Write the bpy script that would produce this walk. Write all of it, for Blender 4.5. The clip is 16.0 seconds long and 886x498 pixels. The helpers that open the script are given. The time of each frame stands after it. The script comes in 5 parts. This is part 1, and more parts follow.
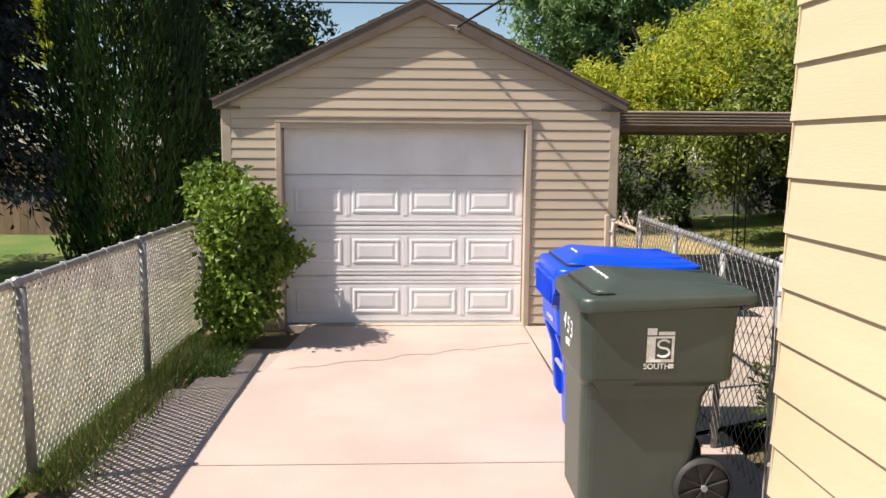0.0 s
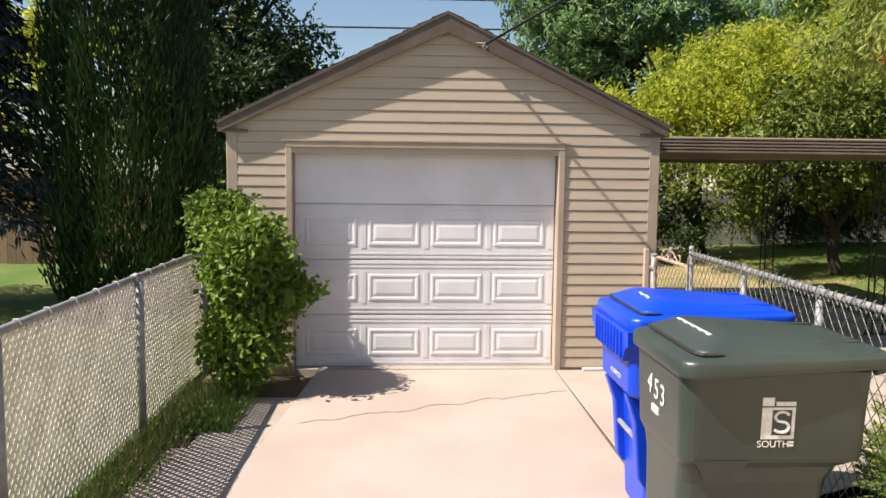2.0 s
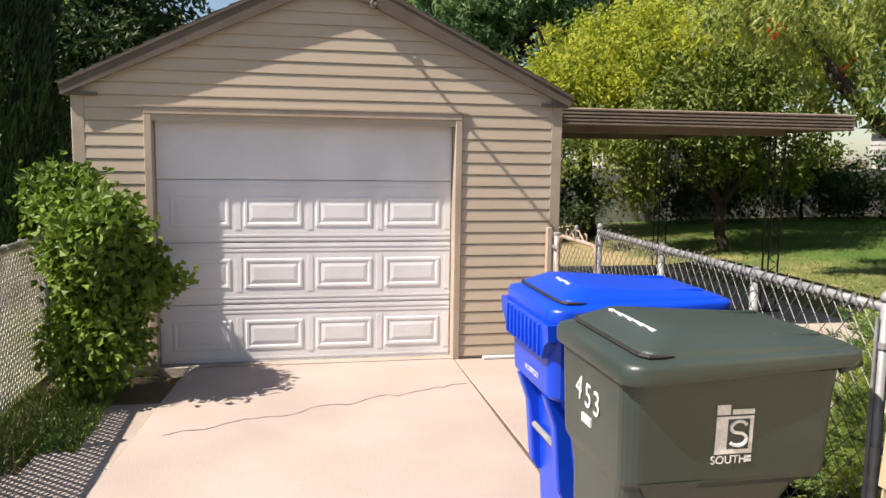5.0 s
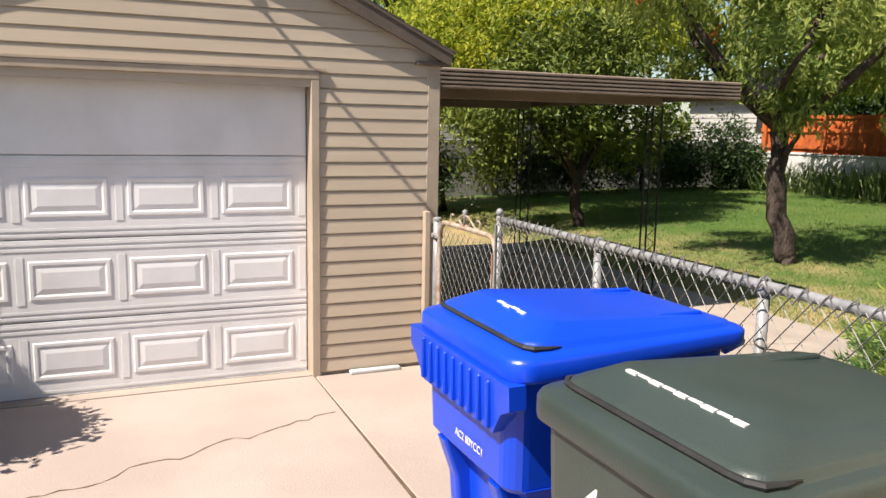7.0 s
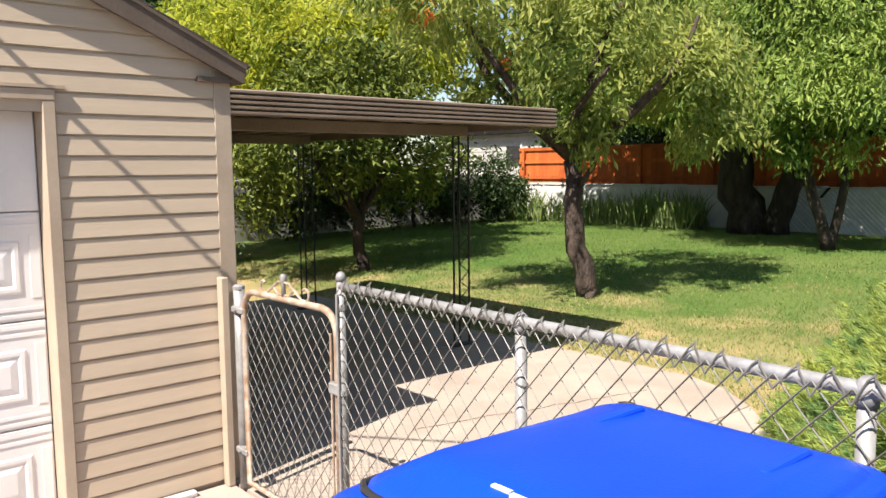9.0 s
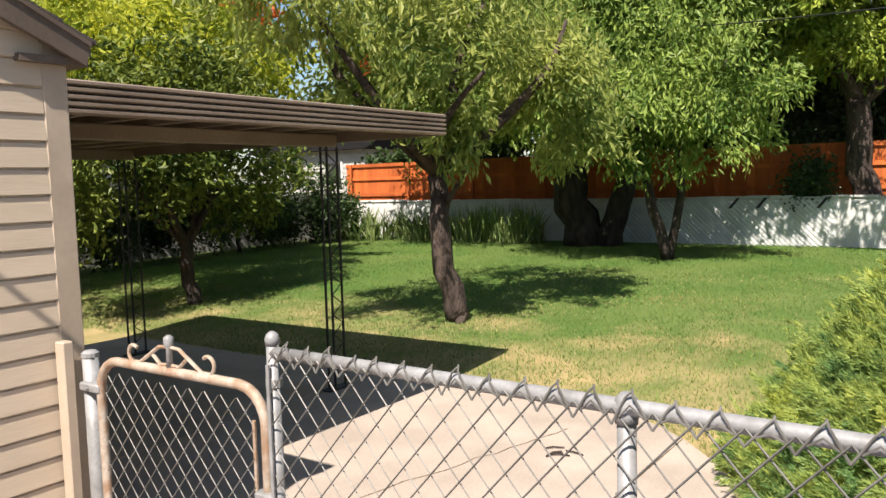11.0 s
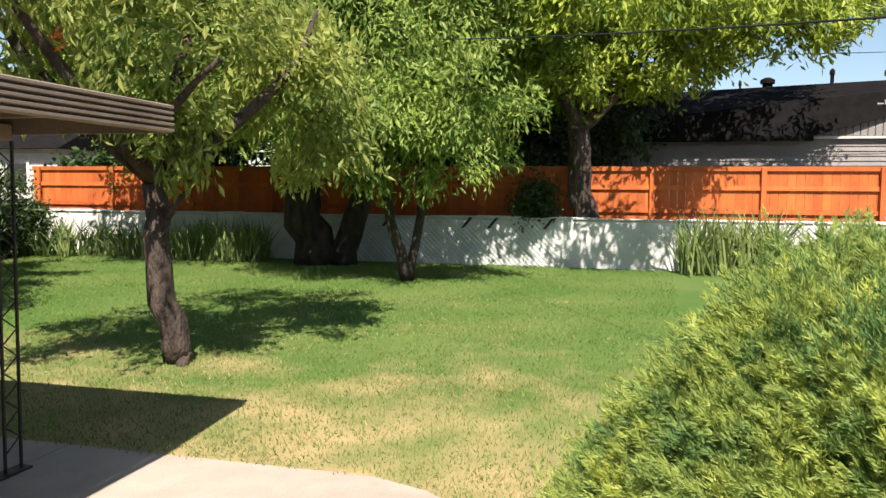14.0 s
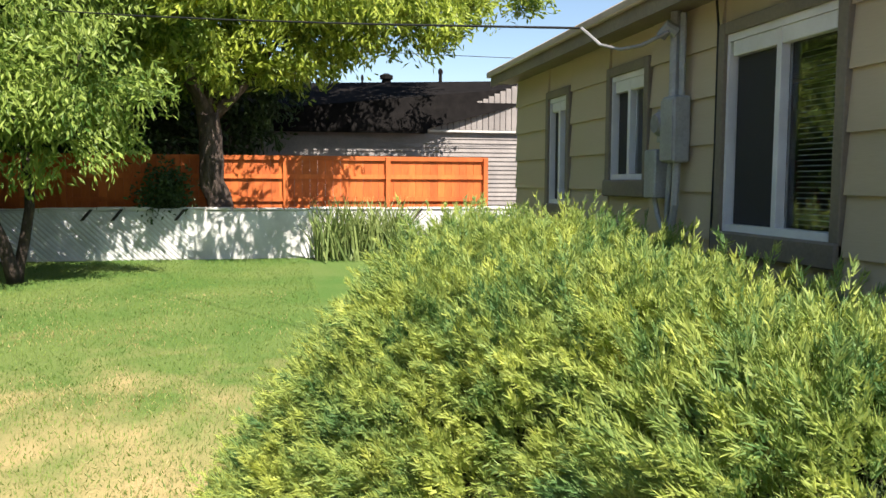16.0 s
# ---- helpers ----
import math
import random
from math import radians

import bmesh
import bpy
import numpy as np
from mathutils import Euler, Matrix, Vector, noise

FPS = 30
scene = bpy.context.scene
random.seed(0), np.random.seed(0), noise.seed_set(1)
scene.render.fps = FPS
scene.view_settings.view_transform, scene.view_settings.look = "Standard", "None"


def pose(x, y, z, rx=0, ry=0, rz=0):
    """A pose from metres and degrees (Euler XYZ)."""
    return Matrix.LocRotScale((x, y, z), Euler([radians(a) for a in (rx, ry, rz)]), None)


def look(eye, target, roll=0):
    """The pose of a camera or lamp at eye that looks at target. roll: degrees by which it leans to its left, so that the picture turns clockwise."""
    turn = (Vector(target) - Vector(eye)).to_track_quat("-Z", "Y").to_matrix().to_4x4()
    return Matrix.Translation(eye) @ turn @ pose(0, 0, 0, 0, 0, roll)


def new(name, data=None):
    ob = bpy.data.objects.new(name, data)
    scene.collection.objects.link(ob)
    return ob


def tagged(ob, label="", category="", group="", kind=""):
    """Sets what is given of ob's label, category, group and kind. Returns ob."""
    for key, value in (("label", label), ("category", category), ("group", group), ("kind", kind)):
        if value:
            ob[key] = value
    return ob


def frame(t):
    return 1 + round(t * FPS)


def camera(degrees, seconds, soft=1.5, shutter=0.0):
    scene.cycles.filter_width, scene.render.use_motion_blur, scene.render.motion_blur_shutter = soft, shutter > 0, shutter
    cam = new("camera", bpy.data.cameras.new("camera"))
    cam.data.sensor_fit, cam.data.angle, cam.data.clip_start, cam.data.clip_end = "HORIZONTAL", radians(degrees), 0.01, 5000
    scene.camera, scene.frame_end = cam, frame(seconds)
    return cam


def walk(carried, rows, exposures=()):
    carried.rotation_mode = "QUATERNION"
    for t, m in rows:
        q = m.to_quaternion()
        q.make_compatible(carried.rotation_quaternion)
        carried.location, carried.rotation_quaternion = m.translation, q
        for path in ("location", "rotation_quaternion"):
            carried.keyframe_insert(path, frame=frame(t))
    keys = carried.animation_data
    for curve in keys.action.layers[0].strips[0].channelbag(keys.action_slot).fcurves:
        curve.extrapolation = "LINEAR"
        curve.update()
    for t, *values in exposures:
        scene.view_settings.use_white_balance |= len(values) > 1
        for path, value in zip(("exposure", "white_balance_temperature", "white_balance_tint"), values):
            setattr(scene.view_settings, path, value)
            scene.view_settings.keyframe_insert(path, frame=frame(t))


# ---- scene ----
cam = camera(58.5, 16.0)
METRES, EYE, TILT, LEAN, TURN = 6.4, 1.75, 0.0, 0.0, -2.4
ROWS = [
    (0.0, 0.0, 0.0, 0.0, 0.05, -7.42, -0.36),
    (0.5, 0.0013, 0.0375, 0.0018, 1.21, -6.82, -0.42),
    (1.0, -0.0109, 0.0712, 0.0003, 1.56, -7.78, -0.97),
    (1.5, -0.0378, 0.0952, 0.002, -0.72, -5.84, 1.94),
    (2.0, -0.0447, 0.1022, 0.0003, -0.47, -5.5, -0.62),
    (2.5, -0.0439, 0.1072, -0.0011, -2.45, -6.53, 0.05),
    (3.0, -0.0438, 0.1111, -0.002, -3.4, -6.91, 0.25),
    (5.5, -0.0428, 0.2432, -0.0094, -11.96, -7.15, -0.21),
    (6.0, -0.0491, 0.2896, -0.0073, -16.25, -8.39, 0.53),
    (6.5, -0.0417, 0.3434, -0.0111, -18.09, -7.62, -0.52),
    (7.0, -0.038, 0.3961, -0.0123, -20.8, -8.73, -1.1),
    (7.5, -0.0441, 0.4497, -0.0081, -29.35, -6.43, 1.09),
    (8.0, -0.0314, 0.4967, -0.0117, -31.14, -5.7, 0.07),
    (8.5, -0.0155, 0.5401, -0.0128, -32.55, -6.28, -0.7),
    (9.0, -0.0068, 0.5936, -0.0157, -38.81, -5.9, 0.55),
    (11.5, 0.0503, 0.7898, -0.0187, -54.21, -5.29, 1.25),
    (12.0, 0.0746, 0.8206, -0.0182, -55.86, -5.74, 1.08),
    (12.5, 0.0978, 0.8525, -0.019, -58.1, -4.89, 0.55),
    (13.0, 0.1239, 0.8751, -0.0169, -65.55, -5.37, 1.74),
    (13.5, 0.1526, 0.881, -0.0158, -69.32, -4.04, -0.13),
    (14.0, 0.1678, 0.8813, -0.0141, -72.95, -4.14, -0.49),
    (14.5, 0.1708, 0.8871, -0.0118, -81.88, -2.99, -0.39),
    (15.0, 0.1695, 0.8903, -0.0118, -89.82, -3.06, -0.35),
    (15.5, 0.169, 0.8912, -0.0132, -95.42, -3.93, -0.47),
    (16.0, 0.1715, 0.8918, -0.0131, -99.18, -4.8, -0.22),
]
walk(cam, [(t, pose(0, 0, EYE, TILT, LEAN, TURN) @ pose(METRES * x, METRES * y, METRES * z, 90 + pitch, roll, yaw)) for t, x, y, z, yaw, pitch, roll in ROWS], [(0.0, 1.0), (6.5, 0.95), (7.5, 0.95), (9.0, 1.25), (11.5, 1.1), (12.5, 1.1), (14.5, 1.25), (15.0, 1.22), (16.0, 1.45)])

# ---- world, sun, exposure ----
SUN = Vector((0.74, 0.195, -1.0)).normalized()
world = bpy.data.worlds.new("sky")
scene.world = world
world.use_nodes = True
wn = world.node_tree
sky = wn.nodes.new("ShaderNodeTexSky")
sky.sky_type, sky.sun_disc = "NISHITA", False
sky.sun_elevation, sky.sun_rotation = radians(52.8), radians(257)
sky.air_density, sky.dust_density = 1.0, 0.6
wn.links.new(sky.outputs[0], wn.nodes["Background"].inputs[0])
wn.nodes["Background"].inputs[1].default_value = 0.065
sun = new("sun", bpy.data.lights.new("sun", "SUN"))
sun.data.energy, sun.data.angle, sun.data.color = 5.0, radians(0.55), (1.0, 0.90, 0.795)
sun.matrix_world = look((-8, -2, 12), Vector((-8, -2, 12)) + SUN)


# ---- materials ----
def nodes_of(name):
    m = bpy.data.materials.new(name)
    m.use_nodes = True
    return m, m.node_tree, m.node_tree.nodes["Principled BSDF"]


def mat(name, c1, c2=None, rough=0.7, scale=6.0, fine=60.0, bump=0.15, metal=0.0, stretch=(1, 1, 1), spec=0.3, grain=0.5, island=0.0, obj=0.0, dist=0.01):
    """Two-scale mottled surface: large stains between c1 and c2, fine grain, bump."""
    m, nt, p = nodes_of(name)
    c2 = c2 or tuple(v * 0.75 for v in c1)
    L, N = nt.links.new, nt.nodes.new
    tc, mp = N("ShaderNodeTexCoord"), N("ShaderNodeMapping")
    mp.inputs["Scale"].default_value = stretch
    L(tc.outputs["Object"], mp.inputs[0])
    big, small = N("ShaderNodeTexNoise"), N("ShaderNodeTexNoise")
    big.inputs["Scale"].default_value, big.inputs["Detail"].default_value = scale, 5
    small.inputs["Scale"].default_value, small.inputs["Detail"].default_value = fine, 4
    L(mp.outputs[0], big.inputs[0]), L(mp.outputs[0], small.inputs[0])
    ramp = N("ShaderNodeValToRGB")
    ramp.color_ramp.elements[0].position, ramp.color_ramp.elements[1].position = 0.35, 0.65
    ramp.color_ramp.elements[0].color, ramp.color_ramp.elements[1].color = (*c2, 1), (*c1, 1)
    L(big.outputs[0], ramp.inputs[0])
    val = N("ShaderNodeMath")
    val.operation, val.inputs[1].default_value, val.inputs[2].default_value = "MULTIPLY_ADD", grain, 1 - grain / 2
    L(small.outputs[0], val.inputs[0])
    last = val.outputs[0]
    for amount, node, out in ((island, "ShaderNodeNewGeometry", "Random Per Island"), (obj, "ShaderNodeObjectInfo", "Random")):
        if amount:
            g, a, b = N(node), N("ShaderNodeMath"), N("ShaderNodeMath")
            a.operation, a.inputs[1].default_value, a.inputs[2].default_value = "MULTIPLY_ADD", amount, 1 - amount / 2
            b.operation = "MULTIPLY"
            L(g.outputs[out], a.inputs[0]), L(a.outputs[0], b.inputs[0]), L(last, b.inputs[1])
            last = b.outputs[0]
    mul = N("ShaderNodeVectorMath")
    mul.operation = "SCALE"
    L(ramp.outputs[0], mul.inputs[0]), L(last, mul.inputs["Scale"])
    L(mul.outputs[0], p.inputs["Base Color"])
    if bump:
        bp = N("ShaderNodeBump")
        bp.inputs["Strength"].default_value, bp.inputs["Distance"].default_value = bump, dist
        L(small.outputs[0], bp.inputs["Height"]), L(bp.outputs[0], p.inputs["Normal"])
    p.inputs["Roughness"].default_value, p.inputs["Metallic"].default_value = rough, metal
    p.inputs["Specular IOR Level"].default_value = spec
    return m


def leaf_mat(name, c1, c2, through_light=0.45, rough=0.5, spot=0.9, single=0.55, high=1.05):
    """Leaves: colour from leaf to leaf, patches over the crown, and light through the blade."""
    m, nt, p = nodes_of(name)
    L, N = nt.links.new, nt.nodes.new
    g, tc, nz = N("ShaderNodeNewGeometry"), N("ShaderNodeTexCoord"), N("ShaderNodeTexNoise")
    nz.inputs["Scale"].default_value = spot
    L(tc.outputs["Object"], nz.inputs[0])
    ad = N("ShaderNodeMath")
    ad.operation, ad.inputs[1].default_value = "MULTIPLY_ADD", single
    L(g.outputs["Random Per Island"], ad.inputs[0]), L(nz.outputs[0], ad.inputs[2])
    ramp = N("ShaderNodeValToRGB")
    ramp.color_ramp.elements[0].position, ramp.color_ramp.elements[1].position = 0.4, high
    ramp.color_ramp.elements[0].color, ramp.color_ramp.elements[1].color = (*c1, 1), (*c2, 1)
    L(ad.outputs[0], ramp.inputs[0])
    L(ramp.outputs[0], p.inputs["Base Color"])
    p.inputs["Roughness"].default_value, p.inputs["Specular IOR Level"].default_value = rough, 0.35
    tr, mx = N("ShaderNodeBsdfTranslucent"), N("ShaderNodeMixShader")
    L(ramp.outputs[0], tr.inputs[0])
    mx.inputs[0].default_value = through_light
    L(p.outputs[0], mx.inputs[1]), L(tr.outputs[0], mx.inputs[2])
    L(mx.outputs[0], nt.nodes["Material Output"].inputs[0])
    return m


CONCRETE = mat("concrete", (0.40, 0.33, 0.29), (0.35, 0.285, 0.25), 0.85, 1.3, 90, 0.25, grain=0.25)
CONCRETE_OLD = mat("old_concrete", (0.39, 0.33, 0.28), (0.31, 0.26, 0.22), 0.9, 2.0, 70, 0.35, grain=0.4)
CRACK = mat("crack_dirt", (0.13, 0.09, 0.06), None, 0.95, 8, 80)
SIDING = mat("taupe_vinyl", (0.52, 0.43, 0.33), (0.48, 0.395, 0.30), 0.55, 2.5, 40, 0.08, stretch=(0.4, 1, 6), grain=0.15, obj=0.08)
TRIM = mat("taupe_trim", (0.44, 0.36, 0.28), (0.37, 0.30, 0.23), 0.5, 4, 60, 0.06, grain=0.15)
FASCIA = mat("brown_fascia", (0.135, 0.105, 0.085), (0.11, 0.085, 0.066), 0.6, 5, 70, 0.1)
SHINGLE = mat("roof_shingle", (0.10, 0.08, 0.07), (0.05, 0.045, 0.04), 0.95, 9, 120, 0.6, grain=0.8, obj=0.4)
DOORWHITE = mat("white_door_paint", (0.80, 0.79, 0.80), (0.72, 0.71, 0.71), 0.4, 3, 50, 0.05, grain=0.06)
HOUSE = mat("house_siding", (0.46, 0.388, 0.262), (0.43, 0.36, 0.242), 0.6, 1.6, 60, 0.1, stretch=(0.3, 0.3, 3), grain=0.12, obj=0.05)
HOUSETRIM = mat("house_trim", (0.20, 0.172, 0.125), (0.165, 0.14, 0.105), 0.6, 4, 60, 0.1)
WHITE = mat("white_frame", (0.72, 0.72, 0.70), (0.62, 0.62, 0.60), 0.4, 5, 60, 0.05, grain=0.1)
GALV = mat("galvanised_steel", (0.30, 0.30, 0.305), (0.20, 0.20, 0.20), 0.5, 14, 90, 0.1, metal=0.15, grain=0.4)
WIRE = mat("galvanised_wire", (0.165, 0.16, 0.15), (0.10, 0.095, 0.085), 0.5, 9, 50, 0, metal=0.15, grain=0.3)
RUST = mat("rusty_steel", (0.42, 0.36, 0.30), (0.29, 0.19, 0.125), 0.7, 20, 90, 0.2, metal=0.3)
SLAT = mat("fence_slat", (0.80, 0.75, 0.70), (0.66, 0.60, 0.55), 0.6, 4, 60, 0.05, island=0.25)
IRON = mat("black_iron", (0.02, 0.02, 0.02), (0.035, 0.03, 0.028), 0.55, 9, 60, 0.1)
GREENBIN = mat("dark_green_plastic", (0.029, 0.041, 0.035), (0.040, 0.053, 0.046), 0.36, 3, 180, 0.12, grain=0.3, spec=0.5)
BLUEBIN = mat("blue_plastic", (0.003, 0.052, 0.58), (0.003, 0.047, 0.50), 0.32, 3, 180, 0.10, grain=0.1, spec=0.5)
BLACKP = mat("black_plastic", (0.02, 0.02, 0.02), (0.03, 0.03, 0.03), 0.6, 9, 80, 0.1)
HUB = mat("grey_hub", (0.25, 0.25, 0.25), None, 0.5)
PRINT = mat("white_print", (0.75, 0.75, 0.73), (0.62, 0.62, 0.60), 0.5, 30, 120, 0)
CPORT = mat("carport_metal", (0.25, 0.195, 0.15), (0.19, 0.145, 0.11), 0.5, 3, 50, 0.06)
CPORTLIGHT = mat("carport_pan", (0.30, 0.25, 0.20), (0.24, 0.20, 0.16), 0.55, 3, 50, 0.06)
REDWOOD = mat("red_stained_boards", (0.50, 0.130, 0.030), (0.36, 0.085, 0.022), 0.75, 2.5, 30, 0.3, stretch=(1, 1, 0.3), grain=0.5, obj=0.35)
OLDWOOD = mat("weathered_boards", (0.27, 0.18, 0.12), (0.18, 0.12, 0.08), 0.85, 3, 30, 0.3, stretch=(1, 1, 0.3), obj=0.3)
YELLOWWOOD = mat("yellow_post", (0.45, 0.27, 0.08), (0.22, 0.13, 0.05), 0.8, 6, 40, 0.3)
WALLWHITE = mat("white_block_wall", (0.62, 0.62, 0.61), (0.46, 0.46, 0.45), 0.85, 2, 30, 0.4, grain=0.2)
# weathered grey, taken slightly darker to stand for tree shade on the side wall
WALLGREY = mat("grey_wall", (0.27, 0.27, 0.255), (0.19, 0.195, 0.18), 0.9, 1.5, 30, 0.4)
LATTICE = mat("lattice_slat", (0.66, 0.68, 0.69), (0.52, 0.54, 0.55), 0.7, 4, 40, 0.1, island=0.2)
METERGREY = mat("meter_grey", (0.36, 0.37, 0.36), (0.28, 0.29, 0.28), 0.5, 7, 60, 0.08, metal=0.2)
DARKROOF = mat("dark_roof", (0.012, 0.011, 0.011), (0.008, 0.0075, 0.0075), 0.95, 5, 40, 0.4, spec=0.03, obj=0.3)
NSIDING = mat("neighbour_siding", (0.25, 0.23, 0.22), (0.19, 0.175, 0.17), 0.7, 2, 30, 0.1, obj=0.1)
FARWHITE = mat("far_white_siding", (0.50, 0.49, 0.46), (0.42, 0.41, 0.39), 0.7, 2, 30, 0.1)
# brown lowered, putting the shade under the crown into the bark
BARK = mat("bark", (0.105, 0.078, 0.064), (0.04, 0.03, 0.026), 0.95, 9, 45, 1.0, stretch=(1, 1, 0.35), grain=0.8, dist=0.03)
BARKDARK = mat("dark_bark", (0.06, 0.045, 0.038), (0.025, 0.02, 0.018), 0.95, 9, 45, 1.0, stretch=(1, 1, 0.35), grain=0.8, dist=0.03)
LAWN = mat("lawn_soil", (0.06, 0.13, 0.02), (0.115, 0.165, 0.04), 0.9, 0.75, 70, 0.8, grain=0.9, dist=0.03)


def dry_fringe(m):
    """Straw-coloured turf where the lawn meets the hot patio edge, thinning out unevenly into the green."""
    nt = m.node_tree
    L, N, p = nt.links.new, nt.nodes.new, nt.nodes["Principled BSDF"]
    old = p.inputs["Base Color"].links[0].from_socket
    tc, sep, nz, rg, ad, mx = N("ShaderNodeTexCoord"), N("ShaderNodeSeparateXYZ"), N("ShaderNodeTexNoise"), N("ShaderNodeMapRange"), N("ShaderNodeMath"), N("ShaderNodeMixRGB")
    nz.inputs["Scale"].default_value, nz.inputs["Detail"].default_value = 1.5, 7
    L(tc.outputs["Object"], sep.inputs[0]), L(tc.outputs["Object"], nz.inputs[0])
    rg.inputs["From Min"].default_value, rg.inputs["From Max"].default_value = 5.3, 11.5
    rg.inputs["To Min"].default_value, rg.inputs["To Max"].default_value = 0.55, -0.95
    L(sep.outputs[0], rg.inputs["Value"])
    ad.operation, ad.use_clamp = "MULTIPLY_ADD", True
    ad.inputs[1].default_value = 2.2
    sub = N("ShaderNodeMath")
    sub.operation, sub.inputs[1].default_value = "SUBTRACT", 0.42
    L(nz.outputs[0], sub.inputs[0]), L(sub.outputs[0], ad.inputs[0]), L(rg.outputs[0], ad.inputs[2])
    mx.inputs[2].default_value = (0.42, 0.31, 0.155, 1)
    L(ad.outputs[0], mx.inputs[0]), L(old, mx.inputs[1]), L(mx.outputs[0], p.inputs["Base Color"])


dry_fringe(LAWN)
LAWN_FAR = mat("neighbour_lawn", (0.08, 0.15, 0.028), (0.15, 0.18, 0.05), 0.9, 0.8, 70, 0.8, grain=0.9, dist=0.03)
SOIL = mat("soil", (0.13, 0.10, 0.06), (0.09, 0.08, 0.04), 0.95, 4, 50, 0.8)
BLIND = mat("blind_slat", (0.62, 0.61, 0.57), (0.55, 0.54, 0.5), 0.5, 6, 60, 0)
# near-black, in place of the darkness of unlit rooms behind windows
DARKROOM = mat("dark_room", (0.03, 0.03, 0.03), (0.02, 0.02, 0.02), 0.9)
CABLE = mat("cable_black", (0.015, 0.015, 0.015), (0.02, 0.02, 0.02), 0.6)
SCREEN = mat("insect_screen", (0.035, 0.033, 0.035), (0.03, 0.03, 0.03), 0.7, 4, 300, 0.2)


def glass_mat():
    m, nt, p = nodes_of("window_glass")
    p.inputs["Base Color"].default_value = (0.9, 0.95, 0.93, 1)
    p.inputs["Roughness"].default_value, p.inputs["Transmission Weight"].default_value = 0.0, 1.0
    p.inputs["IOR"].default_value = 1.5
    return m


GLASS = glass_mat()


# ---- mesh helpers ----
class Mesh:
    """Vertices and faces gathered piece by piece."""

    def __init__(self):
        self.v, self.f = [], []

    def add(self, vs, fs):
        k = len(self.v)
        self.v += [tuple(v) for v in vs]
        self.f += [tuple(i + k for i in f) for f in fs]
        return self

    def box(self, x0, x1, y0, y1, z0, z1, b=0.0, m=None):
        """A box with chamfered upright and level edges where b is given."""
        if b <= 0:
            vs = [(x, y, z) for z in (z0, z1) for x, y in ((x0, y0), (x1, y0), (x1, y1), (x0, y1))]
            fs = [(0, 3, 2, 1), (4, 5, 6, 7), (0, 1, 5, 4), (1, 2, 6, 5), (2, 3, 7, 6), (3, 0, 4, 7)]
        else:
            ring = lambda e, z: [(x0 + b + e, y0 + e, z), (x1 - b - e, y0 + e, z), (x1 - e, y0 + b + e, z), (x1 - e, y1 - b - e, z), (x1 - b - e, y1 - e, z), (x0 + b + e, y1 - e, z), (x0 + e, y1 - b - e, z), (x0 + e, y0 + b + e, z)]
            vs, fs = [], []
            for e, z in ((b * 0.8, z0), (0, z0 + b), (0, z1 - b), (b * 0.8, z1)):
                vs += ring(e, z)
            for r in range(3):
                fs += [(r * 8 + i, r * 8 + (i + 1) % 8, r * 8 + 8 + (i + 1) % 8, r * 8 + 8 + i) for i in range(8)]
            fs += [tuple(range(7, -1, -1)), tuple(range(24, 32))]
        if m is not None:
            vs = [m @ Vector(v) for v in vs]
        return self.add(vs, fs)

    def tube(self, pts, radii, n=8, caps=True):
        pts = [Vector(p) for p in pts]
        if not isinstance(radii, (list, tuple)):
            radii = [radii] * len(pts)
        vs, fs, side = [], [], None
        for i, p in enumerate(pts):
            d = (pts[min(i + 1, len(pts) - 1)] - pts[max(i - 1, 0)]).normalized()
            if side is None:
                side = d.cross(Vector((0, 0, 1)) if abs(d.z) < 0.9 else Vector((1, 0, 0))).normalized()
            else:
                side = (side - d * side.dot(d)).normalized()
            up = d.cross(side)
            vs += [p + (side * math.cos(a) + up * math.sin(a)) * radii[i] for a in [2 * math.pi * k / n for k in range(n)]]
        for i in range(len(pts) - 1):
            fs += [(i * n + k, i * n + (k + 1) % n, (i + 1) * n + (k + 1) % n, (i + 1) * n + k) for k in range(n)]
        if caps:
            fs += [tuple(range(n - 1, -1, -1)), tuple(range((len(pts) - 1) * n, len(pts) * n))]
        return self.add(vs, fs)

    def loft(self, rings, caps=True):
        n, vs, fs = len(rings[0]), [], []
        for r in rings:
            vs += r
        for i in range(len(rings) - 1):
            fs += [(i * n + k, i * n + (k + 1) % n, (i + 1) * n + (k + 1) % n, (i + 1) * n + k) for k in range(n)]
        if caps:
            fs += [tuple(range(n - 1, -1, -1)), tuple(range((len(rings) - 1) * n, len(rings) * n))]
        return self.add(vs, fs)

    def prism(self, outline, m):
        """A convex or plain outline of (u, v) carried from depth 0 to 1 by the function m(u, v, d)."""
        n = len(outline)
        vs = [m(u, v, d) for d in (0, 1) for u, v in outline]
        fs = [tuple(range(n - 1, -1, -1)), tuple(range(n, 2 * n))] + [(k, (k + 1) % n, n + (k + 1) % n, n + k) for k in range(n)]
        return self.add(vs, fs)

    def data(self, name, material, smooth=False):
        me = bpy.data.meshes.new(name)
        me.from_pydata(self.v, [], self.f)
        me.materials.append(material)
        if smooth:
            me.shade_smooth()
        bm = bmesh.new()
        bm.from_mesh(me)
        bmesh.ops.recalc_face_normals(bm, faces=bm.faces)
        bm.to_mesh(me)
        bm.free()
        return me


def arrays(name, v, f, material):
    me = bpy.data.meshes.new(name)
    me.from_pydata(v, [], f)
    me.materials.append(material)
    return me


def thing(name, loc, label, category, group=""):
    ob = new(name)
    ob.location = loc
    return tagged(ob, label, category, group)


